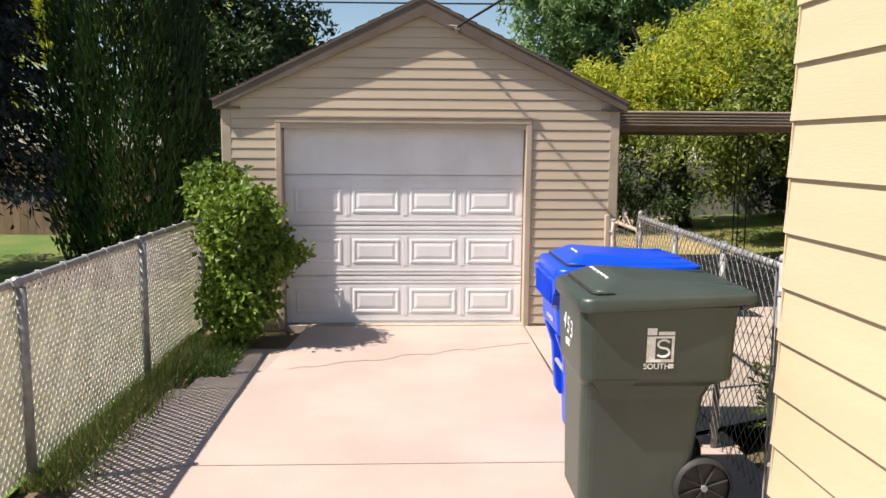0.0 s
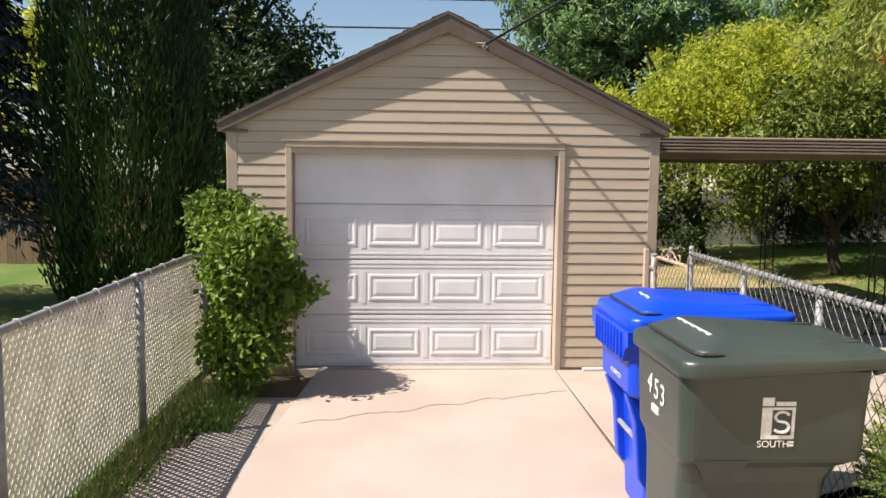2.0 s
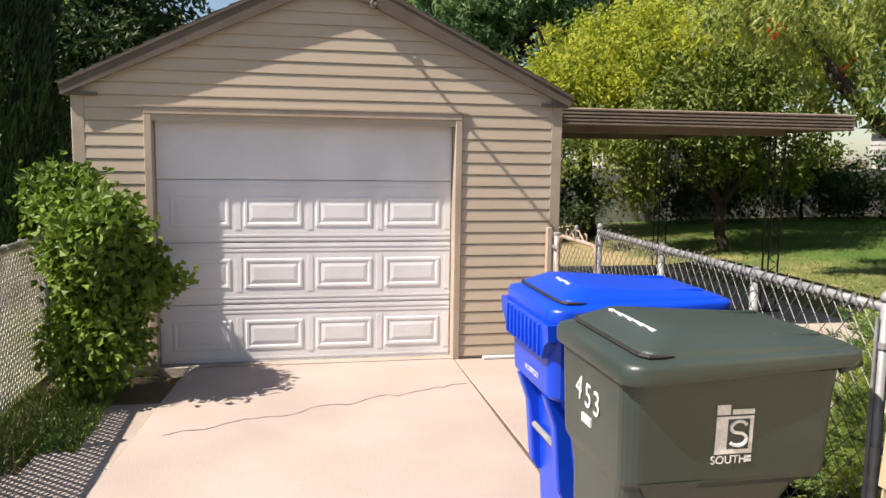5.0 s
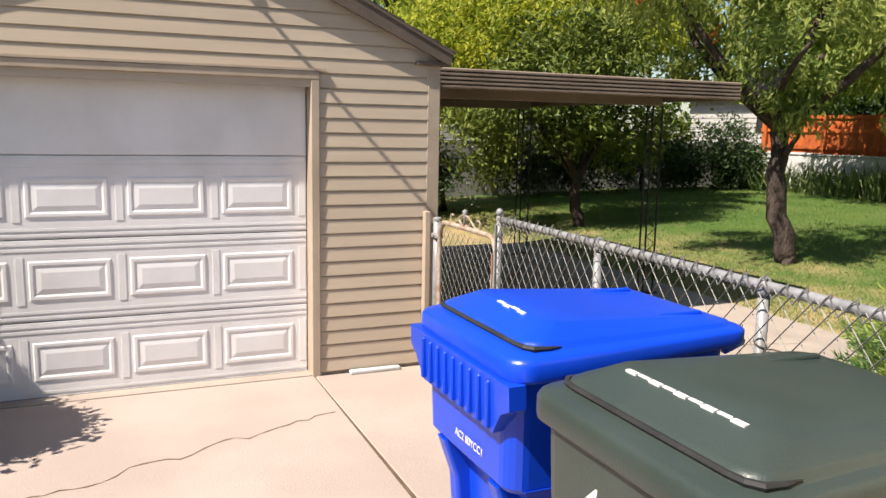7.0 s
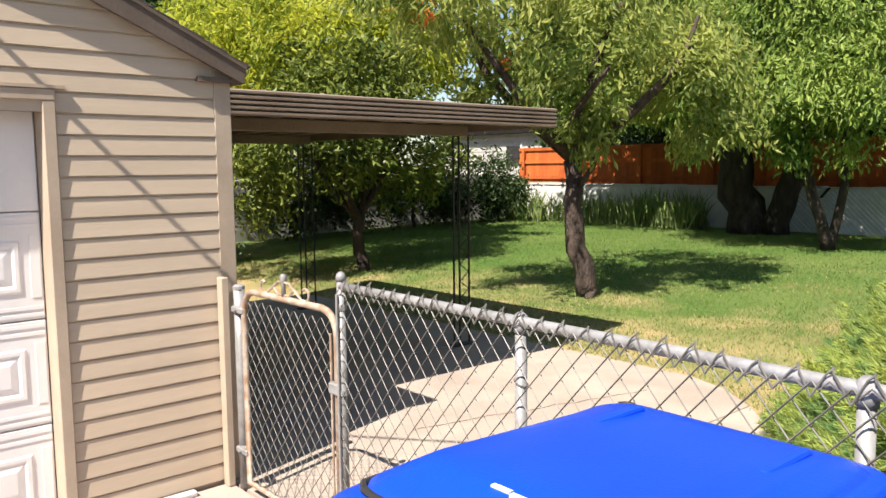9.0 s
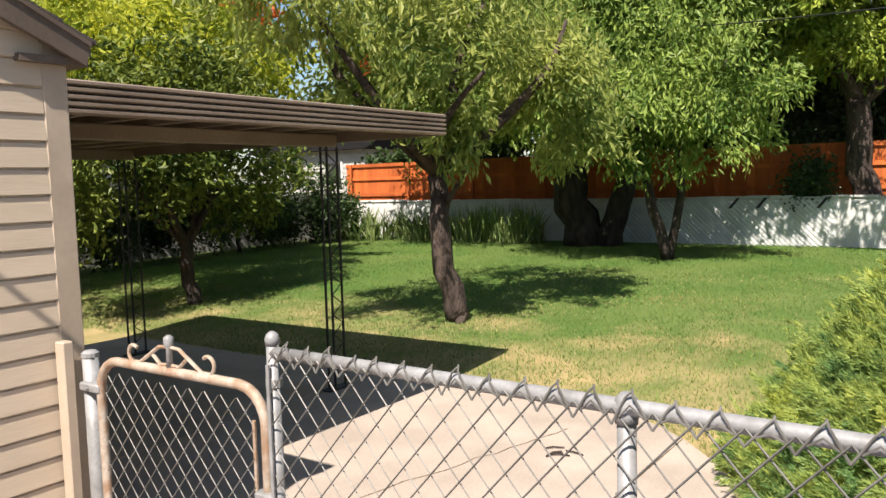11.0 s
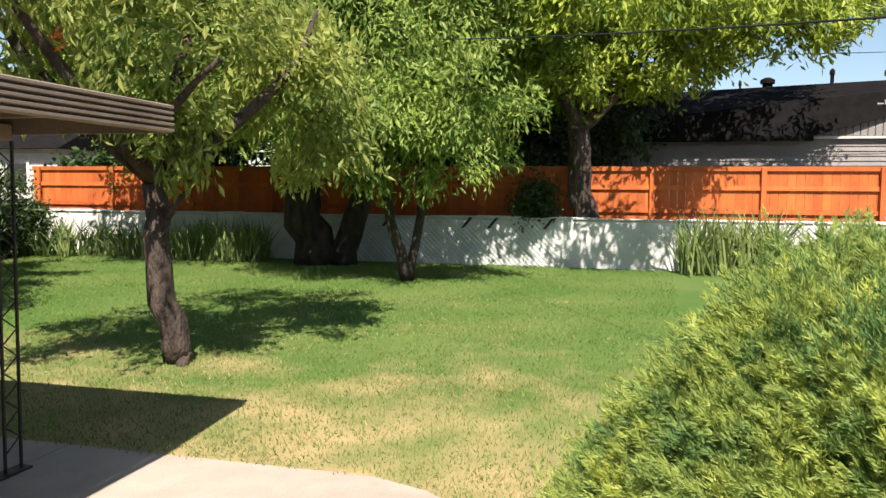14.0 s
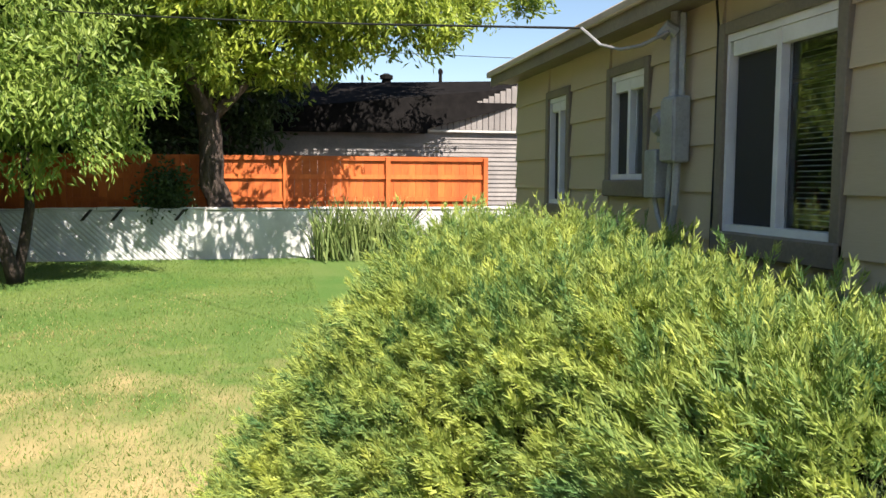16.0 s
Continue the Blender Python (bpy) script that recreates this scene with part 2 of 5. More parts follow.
def part(name, mesh, material, parent, label="", smooth=False, kind=""):
    """One mesh object under a thing or a part; vertices are in the world's metres."""
    me = mesh if isinstance(mesh, bpy.types.Mesh) else mesh.data(name, material, smooth)
    ob = new(name, me)
    ob.parent = parent
    if parent.parent is None:
        ob.matrix_parent_inverse = Matrix.Translation(-parent.location)
    if label:
        ob["label"] = label
    if kind:
        ob["kind"] = kind
    return ob


def solid(name, mesh, material, label="", category="", kind="", smooth=False, group=""):
    return tagged(new(name, mesh.data(name, material, smooth)), label, category, group, kind)


def ground_z(x, y):
    """The lawn climbs gently away from the patio."""
    s = max(0.0, x - 5.5)
    return 0.31 * (1 - math.exp(-s / 3.6)) if x > 5.5 else 0.0


# ---- ground, lawn, slabs ----
def sheet(x0, x1, y0, y1, nx, ny, lift, rough=0.0):
    m = Mesh()
    vs = []
    for j in range(ny + 1):
        for i in range(nx + 1):
            x, y = x0 + (x1 - x0) * i / nx, y0 + (y1 - y0) * j / ny
            vs.append((x, y, ground_z(x, y) + lift + rough * noise.noise((x * 1.3, y * 1.3, 0))))
    fs = [(j * (nx + 1) + i, j * (nx + 1) + i + 1, (j + 1) * (nx + 1) + i + 1, (j + 1) * (nx + 1) + i) for j in range(ny) for i in range(nx)]
    return m.add(vs, fs)


def build_ground():
    m = Mesh()
    xs = [-900, -60, -12, -2.2, 5.5, 6, 7, 8, 10, 12, 14, 16.5, 30, 60, 900]
    ys = [-900, -60, -10, 0, 4, 8, 12, 19.5, 40, 90, 900]
    vs = [(x, y, ground_z(x, y) - 0.06) for y in ys for x in xs]
    n = len(xs)
    fs = [(j * n + i, j * n + i + 1, (j + 1) * n + i + 1, (j + 1) * n + i) for j in range(len(ys) - 1) for i in range(n - 1)]
    solid("ground", m.add(vs, fs), SOIL, "bare earth under the yards", "ground", "structure")
    solid("lawn", sheet(2.2, 16.0, 3.5, 19.0, 70, 80, -0.012, 0.004), LAWN, "green lawn with dry tan patches", "lawn", "structure")
    solid("lawn_neighbour", sheet(-24, -2.02, 2.0, 30.0, 30, 30, -0.01, 0.02), LAWN_FAR, "green lawn of the neighbouring yard", "lawn", "structure")


build_ground()


def build_slabs():
    # driveway bays between joints
    ds = thing("driveway", (0, 3, 0), "pale sunlit concrete driveway with joints and a crack", "driveway")
    ds["kind"] = "structure"
    left = lambda y: -1.32 + 0.09 * (y - 4.0)
    for y0, y1 in ((-6.0, -1.5), (-1.5, 1.4), (1.4, 4.20), (4.21, 7.60)):
        m = Mesh()
        m.prism([(left(y0) if y0 > 0 else -1.6, y0), (1.085, y0), (1.115, y1), (left(y1) if y1 > 0 else -1.6, y1)], lambda u, v, d: (u, v, -0.1 + 0.1 * d))
        part("slab", m, CONCRETE, ds)
    for y0, y1 in ((-6, 1.4), (1.41, 5.3), (5.31, 7.60)):
        part("slab", Mesh().box(1.13, 1.93, y0, y1, -0.1, -0.004, 0.006), CONCRETE, ds)
    for y0, y1, x0 in ((1.2, 4.0, -1.75), (4.01, 5.62, -1.78), (5.63, 6.75, -1.62)):
        part("apron_slab", Mesh().prism([(x0, y0), (left(y0) - 0.006, y0), (left(y1) - 0.006, y1), (x0 + 0.05, y1)], lambda u, v, d: (u, v, -0.1 + 0.094 * d)), CONCRETE_OLD, ds)
    # garage threshold strip
    part("threshold", Mesh().box(-1.22, 1.12, 7.605, 7.80, -0.1, 0.004), CONCRETE_OLD, ds)
    # crack across the last bay
    random.seed(4)
    m = Mesh()
    n = 34
    pts = [(-0.98 + 2.05 * i / n, 6.10 + 0.80 * i / n + 0.02 * math.sin(i * 0.9) + random.uniform(-0.03, 0.03)) for i in range(n + 1)]
    for i in range(n):
        w0, w1 = 0.001 + 0.006 * abs(math.sin(i * 1.7)), 0.001 + 0.006 * abs(math.sin((i + 1) * 1.7))
        (x0, y0), (x1, y1) = pts[i], pts[i + 1]
        m.add([(x0, y0 - w0, 0.0015), (x1, y1 - w1, 0.0015), (x1, y1 + w1, 0.0015), (x0, y0 + w0, 0.0015)], [(0, 1, 2, 3)])
    part("crack", m, CRACK, ds)
    part("joint_filler", Mesh().box(1.10, 1.135, 0, 7.6, -0.09, -0.012), CRACK, ds)
    # patio beyond the fence, its outer edge rounding towards the shrubs
    ps = thing("patio", (3.5, 8, 0), "weathered concrete patio slab, partly in carport shade", "patio")
    ps["kind"] = "structure"
    outer = lambda y: 5.58 if y > 7.2 else 5.58 - 0.62 * (7.2 - y) ** 1.9
    for y0, y1 in ((4.4, 6.4), (6.41, 9.2), (9.21, 12.8)):
        k = 8
        ys = [y0 + (y1 - y0) * i / k for i in range(k + 1)]
        part("slab", Mesh().prism([(1.945, y0)] + [(outer(y), y) for y in ys] + [(1.945, y1)], lambda u, v, d: (u, v, -0.1 + 0.098 * d)), CONCRETE_OLD, ps)
    random.seed(8)
    m = Mesh()
    for (ax, ay), (bx, by) in (((2.0, 6.7), (3.4, 6.3)), ((3.2, 7.6), (5.0, 7.1))):
        q = [(ax + (bx - ax) * i / 14, ay + (by - ay) * i / 14 + random.uniform(-0.02, 0.02)) for i in range(15)]
        for (x0, y0), (x1, y1) in zip(q, q[1:]):
            m.add([(x0, y0 - 0.004, 0.0), (x1, y1 - 0.004, 0.0), (x1, y1 + 0.004, 0.0), (x0, y0 + 0.004, 0.0)], [(0, 1, 2, 3)])
    part("crack", m, CRACK, ps)


build_slabs()

# ---- garage ----
GX0, GX1, GY, GC, GEAVE, GAPEX = -1.76, 1.99, 7.62, 0.115, 2.12, 3.12
GSLOPE = 0.485


def lap(m, x0, x1, z0, z1, y, t=0.0145, a0=None, a1=None):
    """A lapped board on a wall facing -y: the butt stands proud, and its top is rebated under the next butt. a0, a1: the ends at its top where they slant."""
    a0, a1 = x0 if a0 is None else a0, x1 if a1 is None else a1
    k = 1 - 0.011 / (z1 - z0)
    b0, b1 = x0 + (a0 - x0) * k, x1 + (a1 - x1) * k
    zk = z1 - 0.011
    vs = [(x0, y - t, z0), (x1, y - t, z0), (b1, y - t + 0.006, zk), (b0, y - t + 0.006, zk), (b1, y - 0.002, zk + 0.002), (b0, y - 0.002, zk + 0.002), (a1, y - 0.002, z1), (a0, y - 0.002, z1), (x0, y, z0), (x1, y, z0), (a1, y, z1), (a0, y, z1)]
    return m.add(vs, [(0, 1, 2, 3), (3, 2, 4, 5), (5, 4, 6, 7), (0, 8, 9, 1), (7, 6, 10, 11), (8, 11, 10, 9), (1, 9, 10, 6, 4, 2), (0, 3, 5, 7, 11, 8)])


def build_garage():
    g = thing("garage", (GC, GY, 0), "small detached garage with taupe lap siding and gabled roof", "garage")
    dx0, dx1, dz = -1.225, 1.115, 1.965
    wall = Mesh()
    wall.box(GX0, dx0, GY, GY + 0.14, -0.05, GEAVE)
    wall.box(dx1, GX1, GY, GY + 0.14, -0.05, GEAVE)
    wall.box(dx0, dx1, GY, GY + 0.14, dz, GEAVE)
    wall.prism([(GX0, GEAVE), (GX1, GEAVE), (GC, GAPEX - 0.06)], lambda u, v, d: (u, GY + 0.14 * d, v))
    part("front_wall", wall, TRIM, g)
    part("side_wall", Mesh().box(GX0, GX0 + 0.14, GY + 0.14, 13.4, -0.05, GEAVE), SIDING, g)
    part("side_wall", Mesh().box(GX1 - 0.14, GX1, GY + 0.14, 13.4, -0.05, GEAVE), SIDING, g)
    part("back_wall", Mesh().box(GX0 + 0.14, GX1 - 0.14, 13.26, 13.4, -0.05, GEAVE), SIDING, g)
    # lap boards
    e, z = 0.0945, 0.02
    while z < GAPEX - 0.12:
        z1 = z + e
        if z1 < dz + 0.03:
            part("siding_board", lap(Mesh(), GX0 + 0.07, dx0 - 0.05, z, z1, GY), SIDING, g)
            part("siding_board", lap(Mesh(), dx1 + 0.05, GX1 - 0.07, z, z1, GY), SIDING, g)
        else:
            hw0 = min(1.80, (GAPEX - 0.05 - z) / GSLOPE)
            hw1 = min(1.80, (GAPEX - 0.05 - z1) / GSLOPE)
            part("siding_board", lap(Mesh(), GC - hw0, GC + hw0, z, z1, GY, 0.0145, GC - hw1, GC + hw1), SIDING, g)
        z = z1
    # corner boards, door casing
    for x0, x1 in ((GX0 - 0.02, GX0 + 0.075), (GX1 - 0.075, GX1 + 0.02)):
        part("corner_board", Mesh().box(x0, x1, GY - 0.014, GY + 0.06, 0.0, 2.16, 0.006), TRIM, g)
    for x0, x1 in ((dx0 - 0.05, dx0 + 0.005), (dx1 - 0.005, dx1 + 0.05)):
        part("door_casing", Mesh().box(x0, x1, GY - 0.026, GY + 0.122, -0.02, dz - 0.006, 0.004), TRIM, g)
    part("door_casing", Mesh().box(dx0 - 0.05, dx1 + 0.05, GY - 0.028, GY + 0.122, dz - 0.005, dz + 0.045, 0.004), TRIM, g)
    part("drip_cap", Mesh().box(dx0 - 0.09, dx1 + 0.09, GY - 0.034, GY, dz + 0.047, dz + 0.062), TRIM, g)
    part("stop_strip", Mesh().box(dx0 + 0.006, dx1 - 0.006, GY + 0.07, GY + 0.10, dz - 0.05, dz - 0.006), FASCIA, g)
    # sectional door
    d = part("garage_door", Mesh().box(dx0 - 0.03, dx1 + 0.03, GY + 0.142, GY + 0.16, -0.03, dz), DOORWHITE, g, "white sectional door with raised panels")
    h = 0.497
    face = GY + 0.107
    for s in range(4):
        z0 = -0.02 + s * h
        m = Mesh().box(dx0 + 0.01, dx1 - 0.01, face, GY + 0.124, z0, z0 + h - 0.006, 0.004)
        part("door_section", m, DOORWHITE, d)
        if s < 3:
            for zr in (z0 + 0.012, z0 + 0.045, z0 + h - 0.075, z0 + h - 0.04):
                part("rib", Mesh().box(dx0 + 0.015, dx1 - 0.015, face - 0.003, face, zr, zr + 0.018, 0.0012), DOORWHITE, d)
            for c in range(4):
                x0 = dx0 + 0.10 + c * 0.561
                x1, za, zb = x0 + 0.455, z0 + 0.125, z0 + 0.365
                m, vs, fs = Mesh(), [], []
                for inset, up in ((0, 0.0), (0.008, 0.006), (0.024, 0.006), (0.036, 0.0008), (0.070, 0.006)):
                    vs += [(x0 + inset, face - up, za + inset), (x1 - inset, face - up, za + inset), (x1 - inset, face - up, zb - inset), (x0 + inset, face - up, zb - inset)]
                for r in range(4):
                    fs += [(r * 4 + i, r * 4 + (i + 1) % 4, r * 4 + 4 + (i + 1) % 4, r * 4 + 4 + i) for i in range(4)]
                part("raised_panel", m.add(vs, fs + [(16, 17, 18, 19)]), DOORWHITE, d)
    for c in range(5):
        for s in range(3):
            x = dx0 + 0.055 + c * 0.561
            part("stile", Mesh().box(x - 0.022, x + 0.022, face - 0.003, face, -0.02 + s * h + 0.10, -0.02 + s * h + 0.39, 0.0012), DOORWHITE, d)
    part("bottom_seal", Mesh().box(dx0 + 0.01, dx1 - 0.01, face - 0.004, GY + 0.12, -0.03, 0.006), BLACKP, d)
    # roof
    for sgn in (-1, 1):
        xe, ze = GC + sgn * 1.96, GAPEX - GSLOPE * 1.96
        y0, y1 = GY - 0.065, 13.6
        deck = Mesh()
        deck.add([(GC, y0, GAPEX), (xe, y0, ze), (xe, y1, ze), (GC, y1, GAPEX), (GC, y0, GAPEX - 0.05), (xe, y0, ze - 0.05), (xe, y1, ze - 0.05), (GC, y1, GAPEX - 0.05)],
                 [(0, 1, 2, 3), (7, 6, 5, 4), (0, 4, 5, 1), (1, 5, 6, 2), (2, 6, 7, 3), (3, 7, 4, 0)])
        roof = part("roof", deck, FASCIA, g)
        for k in range(16):
            u0, u1 = k / 16, (k + 1.15) / 16
            xa, za, xb, zb = GC + (xe - GC) * u0, GAPEX + (ze - GAPEX) * u0, GC + (xe - GC) * min(u1, 1.02), GAPEX + (ze - GAPEX) * min(u1, 1.02)
            s = Mesh().add([(xa, y0 - 0.012, za + 0.004), (xb, y0 - 0.012, zb + 0.016), (xb, y1, zb + 0.016), (xa, y1, za + 0.004), (xb, y0 - 0.012, zb + 0.002), (xb, y1, zb + 0.002), (xa, y0 - 0.012, za), (xa, y1, za)],
                           [(0, 1, 2, 3), (1, 4, 5, 2), (6, 4, 1, 0), (6, 7, 5, 4), (3, 2, 5, 7)])
            part("shingle_course", s, SHINGLE, roof)
        # rake board
        part("rake_board", Mesh().add([(GC, y0 - 0.004, GAPEX - 0.008), (xe, y0 - 0.004, ze - 0.004), (xe - sgn * 0.02, y0 - 0.004, ze - 0.085), (GC, y0 - 0.004, GAPEX - 0.17),
                                       (GC, y0 + 0.02, GAPEX - 0.008), (xe, y0 + 0.02, ze - 0.004), (xe - sgn * 0.02, y0 + 0.02, ze - 0.085), (GC, y0 + 0.02, GAPEX - 0.17)],
                                      [(0, 1, 2, 3), (7, 6, 5, 4), (0, 4, 5, 1), (1, 5, 6, 2), (2, 6, 7, 3), (3, 7, 4, 0)]), FASCIA, g)
        part("eave_board", Mesh().box(min(xe, xe - sgn * 0.25), max(xe, xe - sgn * 0.25), y0 + 0.02, y1, ze - 0.085, ze - 0.06), FASCIA, g)
        part("roof_edging", Mesh().add([(GC, y0 - 0.012, GAPEX - 0.001), (xe, y0 - 0.012, ze), (xe, y0 - 0.012, ze - 0.018), (GC, y0 - 0.012, GAPEX - 0.02), (GC, y0, GAPEX - 0.001), (xe, y0, ze), (xe, y0, ze - 0.018), (GC, y0, GAPEX - 0.02)],
                                       [(0, 1, 2, 3), (7, 6, 5, 4), (0, 4, 5, 1), (1, 5, 6, 2), (2, 6, 7, 3), (3, 7, 4, 0)]), FASCIA, g)
    # cable bracket under the ridge and a loose block at the foot of the wall
    br = part("cable_bracket", Mesh().tube([(0.36, GY - 0.08, 2.86), (0.46, GY - 0.10, 2.85), (0.50, GY - 0.10, 2.87)], 0.009, 6).tube([(0.44, GY, 2.80), (0.45, GY - 0.1, 2.83)], 0.012, 6), GALV, g)
    part("insulator", Mesh().tube([(0.43, GY - 0.06, 2.80), (0.43, GY - 0.06, 2.86)], 0.02, 8), RUST, br)
    solid("wood_block", Mesh().box(1.36, 1.72, GY - 0.08, GY - 0.03, -0.003, 0.022, 0.006), WALLWHITE, "pale block lying at the garage wall", "block")


build_garage()

# ---- house ----
HX, HY, HX1, HEAVE = 1.70, 3.45, 8.55, 2.60


def build_house():
    h = thing("house", (HX, HY, 0), "single-storey house with wide tan lap siding", "house")
    wins = [(4.15, 4.97, 1.43, 2.40), (5.86, 6.37, 1.69, 2.37), (7.20, 7.62, 1.50, 2.35)]
    # shell with the window openings
    edges = [HX + 0.1] + [v for w in wins for v in w[:2]] + [HX1]
    for i in range(0, len(edges), 2):
        part("rear_wall", Mesh().box(edges[i], edges[i + 1], HY - 0.12, HY, 0, HEAVE + 0.1), HOUSE, h)
    for x0, x1, z0, z1 in wins:
        part("rear_wall", Mesh().box(x0, x1, HY - 0.12, HY, 0, z0), HOUSE, h)
        part("rear_wall", Mesh().box(x0, x1, HY - 0.12, HY, z1, HEAVE + 0.1), HOUSE, h)
    part("side_wall", Mesh().box(HX, HX + 0.1, -9.0, HY, 0, HEAVE + 0.1), HOUSE, h)
    part("side_wall", Mesh().box(HX1 - 0.12, HX1, -9.0, HY - 0.13, 0, HEAVE + 0.1), HOUSE, h)
    part("front_wall", Mesh().box(HX + 0.1, HX1 - 0.12, -9.0, -8.9, 0, HEAVE + 0.1), HOUSE, h)
    # dark backing added behind the panes to read as an unlit interior
    part("unlit_room_backing", Mesh().box(HX + 0.12, HX1 - 0.14, HY - 2.6, HY - 2.5, 0.0, HEAVE), DARKROOM, h)
    part("foundation", Mesh().box(HX + 0.02, HX1 - 0.02, HY - 0.05, HY + 0.004, -0.05, 0.22), WALLGREY, h)
    # wide boards, rear (+y) and side (-x)
    e, z = 0.247, 0.14
    while z < HEAVE - 0.02:
        z1 = min(z + e, HEAVE + 0.02)
        cuts = [HX - 0.02]
        for x0, x1, a, b in wins:
            if b + 0.07 > z and a - 0.11 < z1:
                cuts += [x0 - 0.06, x1 + 0.06]
        cuts.append(HX1 + 0.02)
        for i in range(0, len(cuts), 2):
            x0, x1 = cuts[i], cuts[i + 1]
            part("siding_board", Mesh().add([(x0, HY + 0.026, z), (x1, HY + 0.026, z), (x1, HY + 0.008, z1), (x0, HY + 0.008, z1), (x0, HY, z), (x1, HY, z), (x1, HY, z1), (x0, HY, z1)],
                                            [(3, 2, 1, 0), (4, 5, 6, 7), (0, 1, 5, 4), (1, 2, 6, 5), (2, 3, 7, 6), (3, 0, 4, 7)]), HOUSE, h)
        part("siding_board", Mesh().add([(HX - 0.026, -9, z), (HX - 0.026, HY + 0.02, z), (HX - 0.008, HY + 0.02, z1), (HX - 0.008, -9, z1), (HX, -9, z), (HX, HY + 0.02, z), (HX, HY + 0.02, z1), (HX, -9, z1)],
                                        [(3, 2, 1, 0), (4, 5, 6, 7), (0, 1, 5, 4), (1, 2, 6, 5), (2, 3, 7, 6), (3, 0, 4, 7)]), HOUSE, h)
        z = z1
    # eave and low roof
    part("soffit", Mesh().box(HX - 0.03, HX1 + 0.20, HY, HY + 0.20, HEAVE + 0.005, HEAVE + 0.025), HOUSETRIM, h)
    part("eave_fascia", Mesh().box(HX - 0.03, HX1 + 0.20, HY + 0.20, HY + 0.225, HEAVE - 0.02, HEAVE + 0.11), HOUSETRIM, h)
    ridge = (HY - 9) / 2
    roof = part("roof", Mesh().add([(HX - 0.05, HY + 0.25, HEAVE + 0.10), (HX1 + 0.24, HY + 0.25, HEAVE + 0.10), (HX1 + 0.24, ridge, HEAVE + 1.6), (HX - 0.05, ridge, HEAVE + 1.6), (HX - 0.05, -9.3, HEAVE + 0.1), (HX1 + 0.24, -9.3, HEAVE + 0.1)],
                                   [(0, 1, 2, 3), (3, 2, 5, 4), (0, 3, 4), (1, 5, 2), (0, 4, 5, 1)]), SHINGLE, h)
    part("gutter_edge", Mesh().box(HX - 0.05, HX1 + 0.24, HY + 0.226, HY + 0.26, HEAVE + 0.06, HEAVE + 0.118, 0.01), TRIM, roof)
    # windows
    for i, (x0, x1, z0, z1) in enumerate(wins):
        w = part("window", Mesh().box(x0, x0 + 0.02, HY - 0.06, HY + 0.02, z0, z1).box(x1 - 0.02, x1, HY - 0.06, HY + 0.02, z0, z1).box(x0 + 0.026, x1 - 0.02, HY - 0.06, HY + 0.02, z0, z0 + 0.035).box(x0 + 0.026, x1 - 0.02, HY - 0.06, HY + 0.02, z1 - 0.035, z1),
                 WHITE, h, "white sliding window" + (" with half-closed blinds" if i == 0 else " with dark panes"))
        for a, b, c, d in ((x0 - 0.06, x0, z0 - 0.06, z1 + 0.06), (x1, x1 + 0.06, z0 - 0.06, z1 + 0.06), (x0, x1, z1, z1 + 0.06)):
            part("casing", Mesh().box(a, b, HY + 0.001, HY + 0.04, c, d, 0.004), HOUSETRIM, w)
        part("sill", Mesh().box(x0 - 0.06, x1 + 0.06, HY + 0.001, HY + 0.055, z0 - 0.11, z0 - 0.001, 0.008), HOUSETRIM, w)
        xm = (x0 + x1) / 2
        part("mullion", Mesh().box(xm - 0.018, xm + 0.018, HY - 0.05, HY + 0.015, z0 + 0.035, z1 - 0.035, 0.003), WHITE, w)
        head = part("roller_box", Mesh().box(x0 + 0.036, x1 - 0.036, HY - 0.03, HY + 0.012, z1 - 0.11, z1 - 0.036, 0.004), WHITE, w)
        for a, b in ((x0 + 0.036, xm - 0.019), (xm + 0.019, x1 - 0.036)):
            pane = part("pane", Mesh().box(a, b, HY - 0.036, HY - 0.031, z0 + 0.036, z1 - 0.112), GLASS, w)
            pane.visible_shadow = False
        part("insect_screen", Mesh().box(xm + 0.02, x1 - 0.037, HY - 0.022, HY - 0.02, z0 + 0.036, z1 - 0.112), SCREEN, w)
        if i == 0:
            zz = z0 + 0.05
            while zz < z1 - 0.13:
                part("blind_slat", Mesh().add([(x0 + 0.04, HY - 0.10, zz + 0.006), (xm - 0.02, HY - 0.10, zz + 0.006), (xm - 0.02, HY - 0.085, zz), (x0 + 0.04, HY - 0.085, zz)], [(0, 1, 2, 3)]), BLIND, w)
                zz += 0.024
    # electric meter, boxes, conduits
    mt = thing("electric_meter", (5.37, HY + 0.03, 1.7), "grey electric meter cabinet with conduits on the wall", "electric meter")
    y = HY + 0.027
    cab = part("cabinet", Mesh().box(5.30, 5.45, y, y + 0.10, 1.78, 2.14, 0.01), METERGREY, mt)
    part("cabinet_lid", Mesh().box(5.307, 5.443, y + 0.10, y + 0.108, 1.79, 2.12, 0.003), METERGREY, cab)
    part("meter_glass", Mesh().tube([(5.49, y + 0.02, 2.0), (5.49, y + 0.09, 2.0), (5.49, y + 0.12, 2.0)], [0.07, 0.07, 0.05], 20), GALV, mt, smooth=False)
    part("meter_socket", Mesh().box(5.585, 5.56, y, y + 0.05, 1.90, 2.09, 0.008), METERGREY, mt)
    part("lower_box", Mesh().box(5.53, 5.67, y, y + 0.09, 1.58, 1.86, 0.008), METERGREY, mt)
    part("conduit", Mesh().tube([(5.40, y + 0.05, 2.14), (5.40, y + 0.05, 2.60)], 0.03, 10), METERGREY, mt)
    part("conduit", Mesh().tube([(5.335, y + 0.04, 2.14), (5.335, y + 0.04, 2.58)], 0.018, 8), METERGREY, mt)
